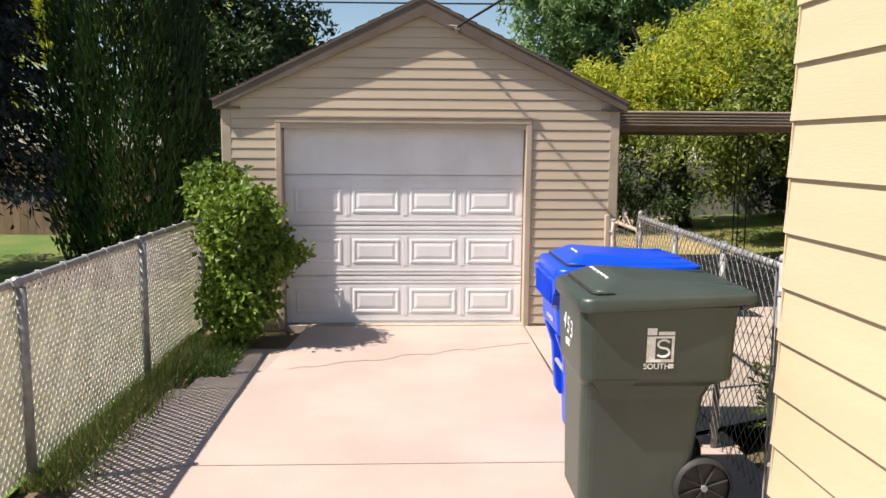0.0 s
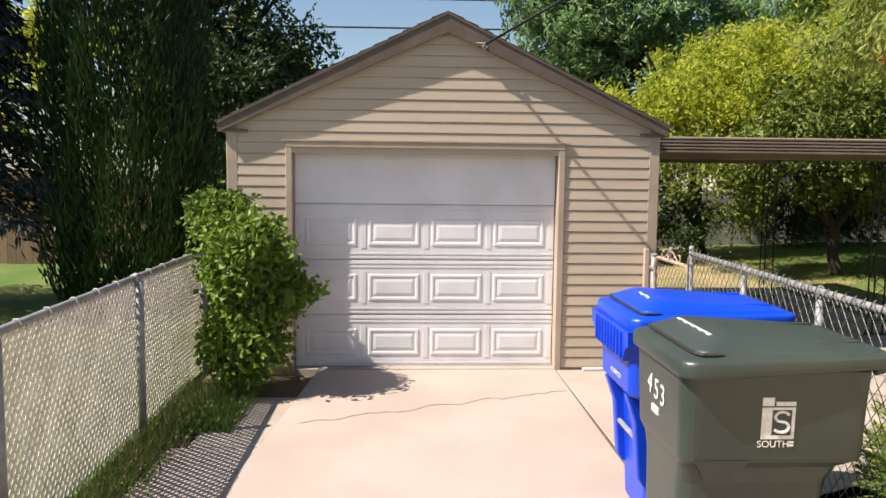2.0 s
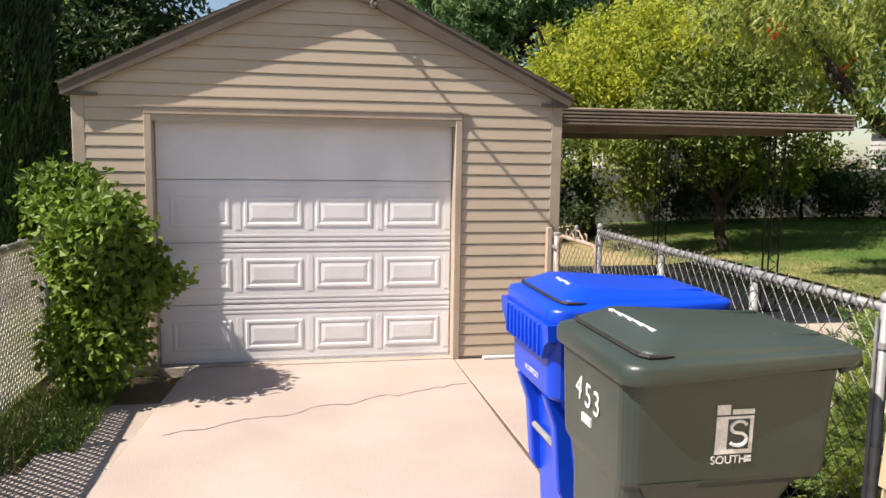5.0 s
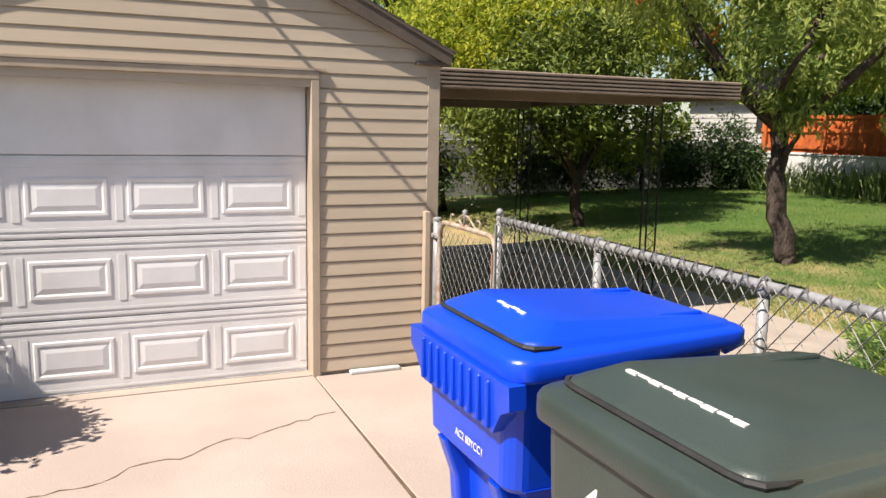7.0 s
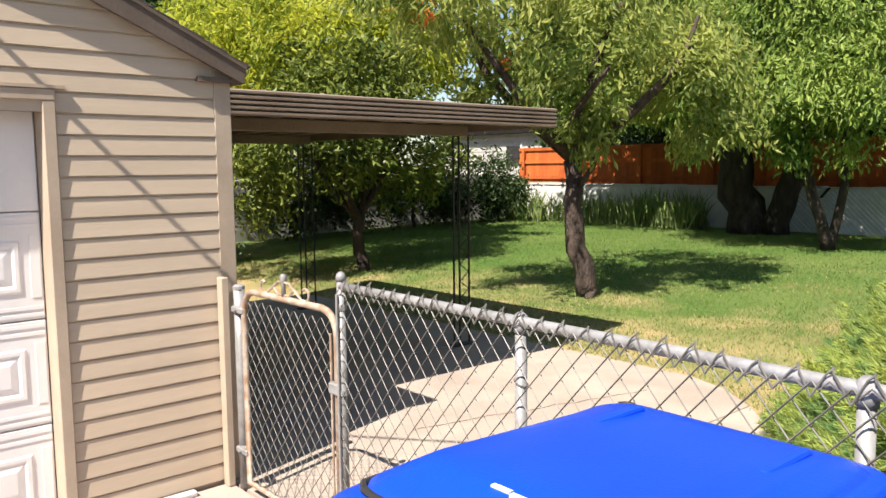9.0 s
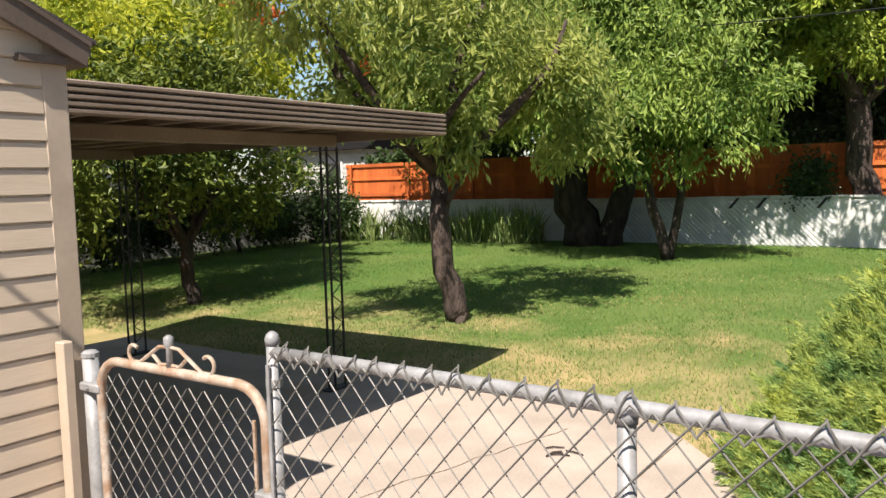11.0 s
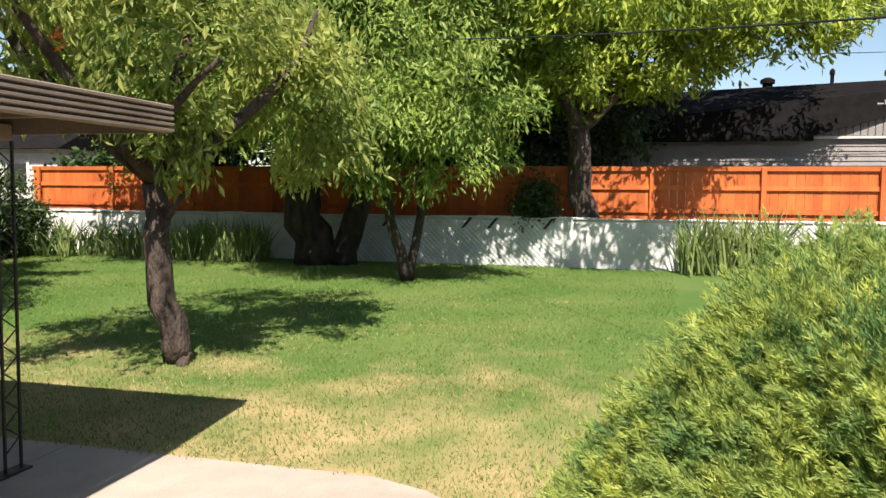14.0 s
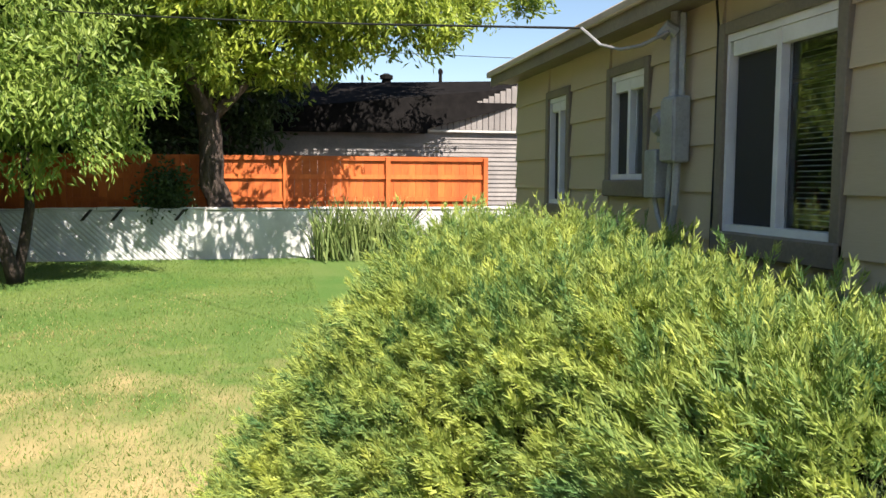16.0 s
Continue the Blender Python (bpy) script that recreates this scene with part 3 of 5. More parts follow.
    part("conduit", Mesh().tube([(5.42, y + 0.05, 1.78), (5.44, y + 0.05, 1.6), (5.47, y + 0.04, 1.42), (5.53, y + 0.03, 1.40), (5.60, y + 0.03, 1.48), (5.62, y + 0.04, 1.58)], 0.016, 8), METERGREY, mt)
    part("conduit", Mesh().tube([(5.35, y + 0.05, 1.78), (5.36, y + 0.05, 1.55), (5.42, y + 0.04, 1.40)], 0.022, 8), METERGREY, mt)
    part("weatherhead", Mesh().tube([(5.37, y + 0.05, 2.48), (5.40, y + 0.09, 2.52), (5.44, y + 0.12, 2.47)], [0.035, 0.04, 0.03], 10), METERGREY, mt)
    solid("wall_cable", Mesh().tube([(5.06, y + 0.01, 2.6), (5.03, y + 0.012, 2.45), (5.03, y + 0.012, 1.8), (5.05, y + 0.012, 1.2), (5.05, y + 0.01, 0.9)], 0.007, 6), CABLE, "thin black cable running down the siding", "cable")
    solid("meter_cable", Mesh().tube([(5.42, y + 0.02, 2.60), (5.41, y + 0.02, 2.32), (5.40, y + 0.02, 2.1)], 0.007, 6), CABLE, "black cable above the electric meter", "cable")


build_house()

# ---- carport ----
def build_carport():
    c = thing("carport", (3.5, 8.1, 0), "brown metal carport roof on slim ironwork posts", "carport")
    x0, x1, y0, y1, zt = 2.02, 5.13, 8.10, 12.4, 2.12
    part("roof_deck", Mesh().box(x0, x1 - 0.03, y0 + 0.05, y1, zt - 0.045, zt - 0.02), CPORTLIGHT, c)
    for k in range(5):
        z = zt - 0.155 + k * 0.031
        part("fascia_rib", Mesh().add([(x0, y0 + 0.02, z), (x1, y0 + 0.02, z), (x1, y0, z + 0.008), (x0, y0, z + 0.008), (x0, y0, z + 0.02), (x1, y0, z + 0.02), (x1, y0 + 0.02, z + 0.028), (x0, y0 + 0.02, z + 0.028), (x0, y0 + 0.04, z), (x1, y0 + 0.04, z), (x1, y0 + 0.04, z + 0.031), (x0, y0 + 0.04, z + 0.031)],
                                      [(0, 1, 2, 3), (3, 2, 5, 4), (4, 5, 6, 7), (0, 8, 9, 1), (7, 6, 10, 11), (1, 9, 10, 6), (1, 6, 5, 2), (0, 3, 4, 7), (8, 11, 10, 9)]), CPORT, c)
    part("fascia_side", Mesh().box(x1 - 0.03, x1, y0 + 0.041, y1, zt - 0.155, zt), CPORT, c)
    part("fascia_back", Mesh().box(x0, x1 - 0.03, y1, y1 + 0.03, zt - 0.155, zt), CPORT, c)
    # roof pans seen from below
    n = 9
    for k in range(n):
        xa = x0 + 0.02 + k * (x1 - x0 - 0.06) / n
        part("roof_pan", Mesh().box(xa, xa + 0.05, y0 + 0.05, y1, zt - 0.095, zt - 0.046, 0.006), CPORT, c)
    for y in (9.16, 11.85):
        part("beam", Mesh().box(x0, x1 - 0.04, y - 0.04, y + 0.04, zt - 0.19, zt - 0.096, 0.006), CPORT, c)
    for px, py in ((5.01, 9.16), (5.01, 11.85), (2.35, 11.85)):
        p = part("post", Mesh().box(px - 0.083, px - 0.069, py - 0.007, py + 0.007, 0, zt - 0.19).box(px - 0.014, px + 0.0, py - 0.007, py + 0.007, 0, zt - 0.19), IRON, c, "black ornamental iron post")
        part("bar", Mesh().box(px + 0.105, px + 0.119, py - 0.007, py + 0.007, 0, zt - 0.19), IRON, p)
        for k in range(11):
            za = 0.12 + k * 0.16
            m = Mesh().tube([(px, py, za), (px + 0.05, py, za + 0.035), (px + 0.105, py, za + 0.08), (px + 0.05, py, za + 0.12), (px, py, za + 0.155)], 0.005, 5)
            part("scroll", m, IRON, p)
        part("foot_plate", Mesh().box(px - 0.12, px + 0.15, py - 0.05, py + 0.05, -0.002, 0.012, 0.003), IRON, p)


build_carport()

# ---- fences, gate ----
def chain_link(m, along, x, a0, a1, z0, z1, w, h, r):
    """Diamond wire between two heights, along 'y' at x or along 'x' at y = x."""
    slope = h / w
    put = (lambda a, z, o: (x + o, a, z)) if along == "y" else (lambda a, z, o: (a, x + o, z))
    for s in (1, -1):
        a = a0 - (z1 - z0) / slope
        while a < a1 + (z1 - z0) / slope:
            pa, pz, qa, qz = (a, z0, a + (z1 - z0) / slope, z1) if s > 0 else (a + (z1 - z0) / slope, z0, a, z1)
            lo, hi = min(pa, qa), max(pa, qa)
            if hi > a0 and lo < a1:
                def cut(v):
                    f = (v - pa) / (qa - pa)
                    return pz + (qz - pz) * f
                if pa < a0: pz, pa = cut(a0), a0
                if pa > a1: pz, pa = cut(a1), a1
                if qa < a0 or qa > a1:
                    lim = a0 if qa < a0 else a1
                    qz = pz + abs(lim - pa) * slope
                    qa = lim
                o = 0.004 * s
                A, B = put(pa, pz, o), put(qa, qz, o)
                m.tube([A, B], r, 4, False)
            a += w
    return m


def build_right_fence():
    """Runs from the house corner to the gate, a little askew, its rail falling slightly."""
    f = thing("chain_link_fence", (1.82, 5, 0), "galvanised chain-link fence with tubular top rail", "fence")
    fx = lambda y: 1.73 + 0.064 * (y - 3.56)
    rz = lambda y: 1.205 - 0.013 * (y - 3.56)
    put = lambda p: (fx(p[1]) + p[0], p[1], p[2] * rz(p[1]) / 1.2)
    w = 0.085
    mesh = chain_link(Mesh(), "y", -0.022, 3.58, 6.49, 0.06, 1.20, w, 0.095, 0.0023)
    mesh.v = [put(v) for v in mesh.v]
    part("mesh", mesh, WIRE, f, "diamond wire mesh", kind="stuff")
    part("top_rail", Mesh().tube([put((0, 3.56 + 2.94 * k / 6, 1.20)) for k in range(7)], 0.0175, 12), GALV, f, smooth=True)
    for y in (4.41, 5.43):
        x, z = fx(y) + 0.006, rz(y)
        p = part("post", Mesh().tube([(x, y, 0), (x, y, z - 0.02)], 0.0195, 12), GALV, f, smooth=True)
        part("loop_cap", Mesh().tube([(x, y, z - 0.035), (x, y, z - 0.015), (x - 0.003, y, z + 0.015), (x - 0.006, y, z + 0.026)], [0.023, 0.024, 0.023, 0.012], 12), GALV, p, smooth=True)
        part("tie", Mesh().tube([(x + 0.021 * math.cos(a), y + 0.021 * math.sin(a), z - 0.19 + 0.01 * math.sin(a)) for a in [k * math.pi / 5 for k in range(11)]], 0.003, 5), WIRE, p)
    for y in (6.50, 3.56):
        x, z = fx(y), rz(y)
        p = part("end_post", Mesh().tube([(x, y, 0), (x, y, z + 0.03)], 0.0185, 12), GALV, f, smooth=True)
        part("cap", Mesh().tube([(x, y, z + 0.022), (x, y, z + 0.038), (x, y, z + 0.052), (x, y, z + 0.060)], [0.021, 0.022, 0.017, 0.006], 12), GALV, p, smooth=True)
        for zz in (0.25, 0.72, 1.08):
            part("clamp", Mesh().tube([(x, y, zz - 0.011), (x, y, zz + 0.011)], 0.024, 10), GALV, p)
        part("tension_bar", Mesh().box(x - 0.03, x - 0.024, y - 0.012 if y > 5 else y, y if y > 5 else y + 0.012, 0.06, z - 0.03), GALV, p)
    # knuckled wire ends: a doubled peak over the rail at every diamond
    m = Mesh()
    y = 3.58 + w * 0.5
    rng_local = random.Random(21)
    while y < 6.47:
        j, t = rng_local.uniform(-0.006, 0.006), rng_local.uniform(-0.008, 0.008)
        m.tube([put(q) for q in ((-0.024, y - w * 0.5, 1.168), (-0.020, y - 0.008 + j, 1.222 + t), (-0.006, y + j, 1.234 + t))], 0.0027, 5, False)
        m.tube([put(q) for q in ((-0.024, y + w * 0.5, 1.168), (-0.018, y + 0.008 + j, 1.220 + t), (-0.010, y - 0.004 + j, 1.232 + t))], 0.0027, 5, False)
        m.tube([put(q) for q in ((-0.022, y - w * 0.30, 1.186), (-0.026, y + j * 0.5, 1.206 + t), (-0.022, y + w * 0.30, 1.186))], 0.0023, 5, False)
        y += w
    part("wire_lacing", m, WIRE, f, "twisted wire ends over the rail", kind="stuff")


build_right_fence()


def build_gate():
    g = thing("chain_link_gate", (1.93, 7, 0), "narrow chain-link gate with rusty rounded frame and scroll ornament", "gate")
    x, y0, y1, zt, r = 1.93, 6.555, 7.385, 1.052, 0.11
    pts = [(x, y0, 0.06), (x, y0, zt - r)]
    pts += [(x, y0 + r - r * math.cos(a), zt - r + r * math.sin(a)) for a in (0.3, 0.6, 0.9, 1.2, 1.57)]
    pts += [(x, y1 - r + r * math.sin(a), zt - r + r * math.cos(a)) for a in (0, 0.3, 0.6, 0.9, 1.2, 1.57)]
    pts += [(x, y1, 0.06), (x, y0, 0.06)]
    part("gate_frame", Mesh().tube(pts, 0.0165, 10), RUST, g, "rusty bent tube frame", smooth=True)
    part("mesh", chain_link(Mesh(), "y", x, y0 + 0.05, y1 - 0.02, 0.07, zt - 0.045, 0.075, 0.0853, 0.0023), WIRE, g, kind="stuff")
    part("tension_bar", Mesh().box(x - 0.004, x + 0.004, y0 + 0.045, y0 + 0.056, 0.07, zt - 0.10, 0.001), RUST, g)
    yc = 6.99
    part("finial", Mesh().tube([(x, yc, zt + 0.01), (x, yc, zt + 0.075), (x, yc, zt + 0.085), (x, yc, zt + 0.11), (x, yc, zt + 0.118)], [0.011, 0.010, 0.016, 0.017, 0.006], 10), GALV, g, smooth=True)
    for s in (-1, 1):
        bar = [(x, yc + s * 0.012, zt + 0.078), (x, yc + s * 0.05, zt + 0.076), (x, yc + s * 0.16, zt + 0.012)]
        part("brace", Mesh().tube(bar, 0.0065, 6), RUST, g)
        curl = [(x, yc + s * (0.19 + 0.028 * math.sin(t)), zt + 0.040 - 0.028 * math.cos(t)) for t in np.linspace(-0.3, 3.9, 10)]
        part("scroll", Mesh().tube([(x, yc + s * 0.145, zt + 0.014)] + curl, 0.0065, 6), RUST, g)
        part("scroll", Mesh().tube([(x, yc + s * 0.012, zt + 0.02), (x, yc + s * 0.05, zt + 0.018), (x, yc + s * 0.085, zt + 0.046)], 0.0065, 6), RUST, g)
    part("latch", Mesh().box(x - 0.03, x + 0.01, 6.50, 6.59, 0.70, 0.75, 0.006), GALV, g)
    for z in (0.2, 0.93):
        h = part("hinge", Mesh().box(x - 0.022, x + 0.022, 7.375, 7.49, z, z + 0.032, 0.006), GALV, g)
        part("bolt", Mesh().tube([(x - 0.035, 7.43, z + 0.016), (x + 0.03, 7.43, z + 0.016)], 0.006, 6), GALV, h)
    p = thing("gate_post", (1.95, 7.475, 0), "galvanised hinge post beside the garage wall", "post")
    part("pole", Mesh().tube([(x + 0.02, 7.475, 0), (x + 0.02, 7.475, 1.05)], 0.028, 12), GALV, p, smooth=True)
    part("cap", Mesh().tube([(x + 0.02, 7.475, 1.045), (x + 0.02, 7.475, 1.06), (x + 0.02, 7.475, 1.068)], [0.031, 0.031, 0.02], 12), GALV, p)
    solid("timber_stop", Mesh().box(1.885, 1.925, 7.535, 7.59, 0.0, 1.10, 0.004), TRIM, "upright taupe timber strip beside the gate post", "timber")


build_gate()


def build_left_fence():
    f = thing("slatted_fence", (-2.0, 5, 0), "chain-link fence woven with pale privacy slats", "fence")
    x, y0, y1, z0, z1 = -2.0, 1.6, 7.55, 0.03, 1.03
    m = Mesh()
    w, sp, h = 0.0145, 0.057, 1.25
    for s in (1, -1):
        a = y0 - (z1 - z0) / h
        while a < y1:
            run = (z1 - z0) / h
            pa, pz, qa, qz = a, z0, a + run, z1
            if pa < y0: pz, pa = z0 + (y0 - pa) * h, y0
            if qa > y1: qz, qa = z1 - (qa - y1) * h, y1
            if s < 0:
                pa, qa = y0 + y1 - pa, y0 + y1 - qa
            o = 0.004 * s
            dy = w
            m.add([(x + o, pa - dy, pz), (x + o, pa + dy, pz), (x + o, qa + dy, qz), (x + o, qa - dy, qz), (x + o + 0.002, pa - dy, pz), (x + o + 0.002, pa + dy, pz), (x + o + 0.002, qa + dy, qz), (x + o + 0.002, qa - dy, qz)],
                  [(0, 1, 2, 3), (7, 6, 5, 4), (0, 3, 7, 4), (1, 5, 6, 2)])
            a += sp
    part("slat_weave", m, SLAT, f, "woven pale slats", kind="stuff")
    part("top_rail", Mesh().tube([(x, y0, 1.05), (x, y1, 1.05)], 0.02, 10), GALV, f, smooth=True)
    for y in (1.9, 4.02, 5.85, 7.5):
        p = part("post", Mesh().tube([(x + 0.035, y, 0), (x + 0.035, y, 1.03)], 0.025, 10), GALV, f, smooth=True)
        part("loop_cap", Mesh().tube([(x + 0.03, y, 1.03), (x + 0.01, y, 1.065), (x, y, 1.08)], [0.028, 0.03, 0.012], 10), GALV, p)
    y = y0 + 0.2
    while y < y1:
        part("tie", Mesh().tube([(x - 0.024, y, 1.045), (x - 0.01, y, 1.074), (x + 0.012, y, 1.074), (x + 0.024, y, 1.045)], 0.004, 5), WHITE, f)
        y += 0.31
    solid("timber_post", Mesh().box(-1.66, -1.60, 2.66, 2.72, -0.06, 0.92, 0.006), YELLOWWOOD, "weathered yellow timber post by the driveway", "post")


build_left_fence()


# ---- wheeled bins ----
def rounded(x0, x1, y0, y1, z, r, n=4):
    pts = []
    for cx, cy, a0 in ((x1 - r, y0 + r, -90), (x1 - r, y1 - r, 0), (x0 + r, y1 - r, 90), (x0 + r, y0 + r, 180)):
        for k in range(n + 1):
            a = radians(a0 + 90 * k / n)
            pts.append((cx + r * math.cos(a), cy + r * math.sin(a), z))
    return pts


def glyph_part(text, size, m, material, parent, name="lettering"):
    cu = bpy.data.curves.new(name, "FONT")
    cu.body, cu.size, cu.align_x, cu.align_y, cu.extrude = text, size, "CENTER", "CENTER", 0.0006
    tmp = bpy.data.objects.new(name, cu)
    scene.collection.objects.link(tmp)
    me = bpy.data.meshes.new_from_object(tmp.evaluated_get(bpy.context.evaluated_depsgraph_get()))
    bpy.data.objects.remove(tmp)
    me.transform(m)
    me.materials.clear()
    me.materials.append(material)
    return part(name, me, material, parent)


def plan(x0, y0, u0, u1, v0, v1, za, zb, r, taper=0.0):
    """A rounded outline set at (x0, y0), narrowing towards +x by taper, its height going from za at the front to zb at the hinge."""
    vc, pts = (v0 + v1) / 2, []
    for u, v, _ in rounded(u0, u1, v0, v1, 0, r, 5):
        k = (u - u0) / (u1 - u0)
        pts.append((x0 + u, y0 + vc + (v - vc) * (1 - taper * k), za + (zb - za) * k))
    return pts


def build_bin(x, y, plastic, label, kind):
    """A wheeled cart: front lip towards -x, hinge and wheels towards +x. x, y: the corner of the lid at -x, -y."""
    b = thing("wheeled_bin", (x + 0.40, y + 0.35, 0), label, "trash bin", "wheeled bins beside the fence")
    back = 0.10 if kind == "blue" else 0.0
    rings = [plan(x, y, u0 + back * k, u1, v0, 0.70 - v0, z, z, 0.06) for z, u0, u1, v0, k in
             ((0.03, 0.060, 0.56, 0.150, 1.0), (0.05, 0.050, 0.57, 0.140, 1.0), (0.30, 0.047, 0.60, 0.130, 0.9), (0.585, 0.045, 0.63, 0.118, 0.75), (0.655, 0.042, 0.66, 0.095, 0.6), (0.685, 0.030, 0.72, 0.062, 0.1), (0.70, 0.028, 0.735, 0.059, 0.0), (0.90, 0.022, 0.74, 0.050, 0.0), (1.035, 0.018, 0.75, 0.045, 0.0))]
    part("body", Mesh().loft(rings), plastic, b)
    # collar underside drawn down to a point on each flank
    for near in (1, -1):
        f = lambda v: y + (v if near > 0 else 0.70 - v)
        part("gusset", Mesh().add([(x + 0.075, f(0.056), 0.695), (x + 0.285, f(0.056), 0.695), (x + 0.205, f(0.088), 0.598), (x + 0.165, f(0.092), 0.582), (x + 0.125, f(0.088), 0.606), (x + 0.075, f(0.16), 0.69), (x + 0.285, f(0.16), 0.69), (x + 0.165, f(0.16), 0.60)],
                                  [(0, 1, 2, 3, 4), (0, 5, 6, 1), (1, 6, 7, 3, 2), (0, 4, 3, 7, 5)]), plastic, b)
    # lid: a thick rolled lip, then a raised panel that slopes up to a plateau falling to the hinge
    spec = ((0.012, 0.012, 0.040, 1.012, 1.045), (0.002, 0.002, 0.004, 1.016, 1.052), (0.0, 0.0, 0.0, 1.024, 1.058), (0.0, 0.0, 0.0, 1.064, 1.088), (0.005, 0.005, 0.004, 1.076, 1.094), (0.016, 0.014, 0.012, 1.083, 1.098), (0.055, 0.036, 0.022, 1.090, 1.101),
            (0.060, 0.041, 0.028, 1.092, 1.102), (0.066, 0.046, 0.032, 1.108, 1.108), (0.080, 0.056, 0.045, 1.115, 1.111), (0.160, 0.112, 0.085, 1.150, 1.119), (0.167, 0.118, 0.092, 1.152, 1.120), (0.26, 0.21, 0.16, 1.151, 1.121))
    lid = part("lid", Mesh().loft([plan(x, y, f, 0.83 - h, v, 0.70 - v, za, zb, max(0.075 - v * 0.2, 0.03), 0.09) for f, v, h, za, zb in spec]), plastic, b, smooth=True)
    groove = [(0.165, 0.047), (0.125, 0.044), (0.085, 0.050), (0.068, 0.075), (0.063, 0.11), (0.062, 0.35), (0.063, 0.59), (0.068, 0.625), (0.085, 0.65), (0.125, 0.656), (0.165, 0.653)]
    part("lid_groove", Mesh().tube([(x + u, y + v, 1.099) for u, v in groove], [0.002, 0.006] + [0.008] * 7 + [0.006, 0.002], 6), BLACKP, lid)
    for v in (0.17, 0.53):
        part("lid_rib", Mesh().box(x + 0.57, x + 0.74, y + v - 0.012, y + v + 0.012, 1.113, 1.130, 0.005), plastic, lid)
        part("hinge_lug", Mesh().box(x + 0.735, x + 0.84, y + v - 0.03, y + v + 0.03, 1.035, 1.088, 0.012), plastic, b)
    part("handle", Mesh().tube([(x + 0.75, y + 0.07, 1.03), (x + 0.825, y + 0.08, 1.045), (x + 0.825, y + 0.62, 1.045), (x + 0.75, y + 0.63, 1.03)], 0.015, 8), plastic, b, smooth=True)
    if kind == "blue":
        skirt = [(0.0, 1.02), (0.0, 0.955), (0.05, 0.93), (0.10, 0.862), (0.60, 0.862), (0.66, 0.93), (0.70, 0.955), (0.70, 1.02)]
        lip = part("lip_skirt", Mesh().prism(skirt, lambda v, z, d: (x - 0.014 + 0.05 * d + (1.02 - z) * 0.05, y + v, z)), plastic, b, "deep ribbed front lip")
        for k in range(9):
            yy = y + 0.115 + k * 0.058
            part("rib", Mesh().box(x - 0.022, x - 0.004, yy - 0.007, yy + 0.007, 0.872, 1.005, 0.004), plastic, lip)
        for v in (0.135, 0.50):
            part("front_rail", Mesh().loft([plan(x, y, u, u + 0.14, v, v + 0.065, z, z, 0.012) for z, u in ((0.22, 0.125), (0.26, 0.10), (0.55, 0.075), (0.68, 0.03))]), plastic, b)
        part("catch_bar", Mesh().tube([(x + 0.105, y + 0.19, 0.44), (x + 0.105, y + 0.51, 0.44)], 0.014, 8), GALV, b, "bare steel catch bar")
    # wheels
    for yy in (y + 0.115, y + 0.535):
        cx, cz, r = x + 0.64, 0.145, 0.145
        t = part("wheel", Mesh().tube([(cx, yy, cz), (cx, yy + 0.012, cz), (cx, yy + 0.045, cz), (cx, yy + 0.055, cz)], [r - 0.02, r, r, r - 0.02], 24, False), BLACKP, b, smooth=True)
        part("rim", Mesh().tube([(cx, yy + 0.02, cz), (cx, yy + 0.035, cz)], r - 0.022, 20), BLACKP, t)
        for k in range(8):
            a = k * math.pi / 4 + 0.3
            part("spoke", Mesh().tube([(cx, yy + 0.012, cz), (cx + (r - 0.025) * math.cos(a), yy + 0.012, cz + (r - 0.025) * math.sin(a))], 0.006, 5), BLACKP, t)
        part("hub", Mesh().tube([(cx, yy - 0.006, cz), (cx, yy + 0.03, cz)], 0.015, 10), HUB, t)
    part("axle", Mesh().tube([(x + 0.64, y + 0.13, 0.145), (x + 0.64, y + 0.57, 0.145)], 0.011, 8), GALV, b)
    return b


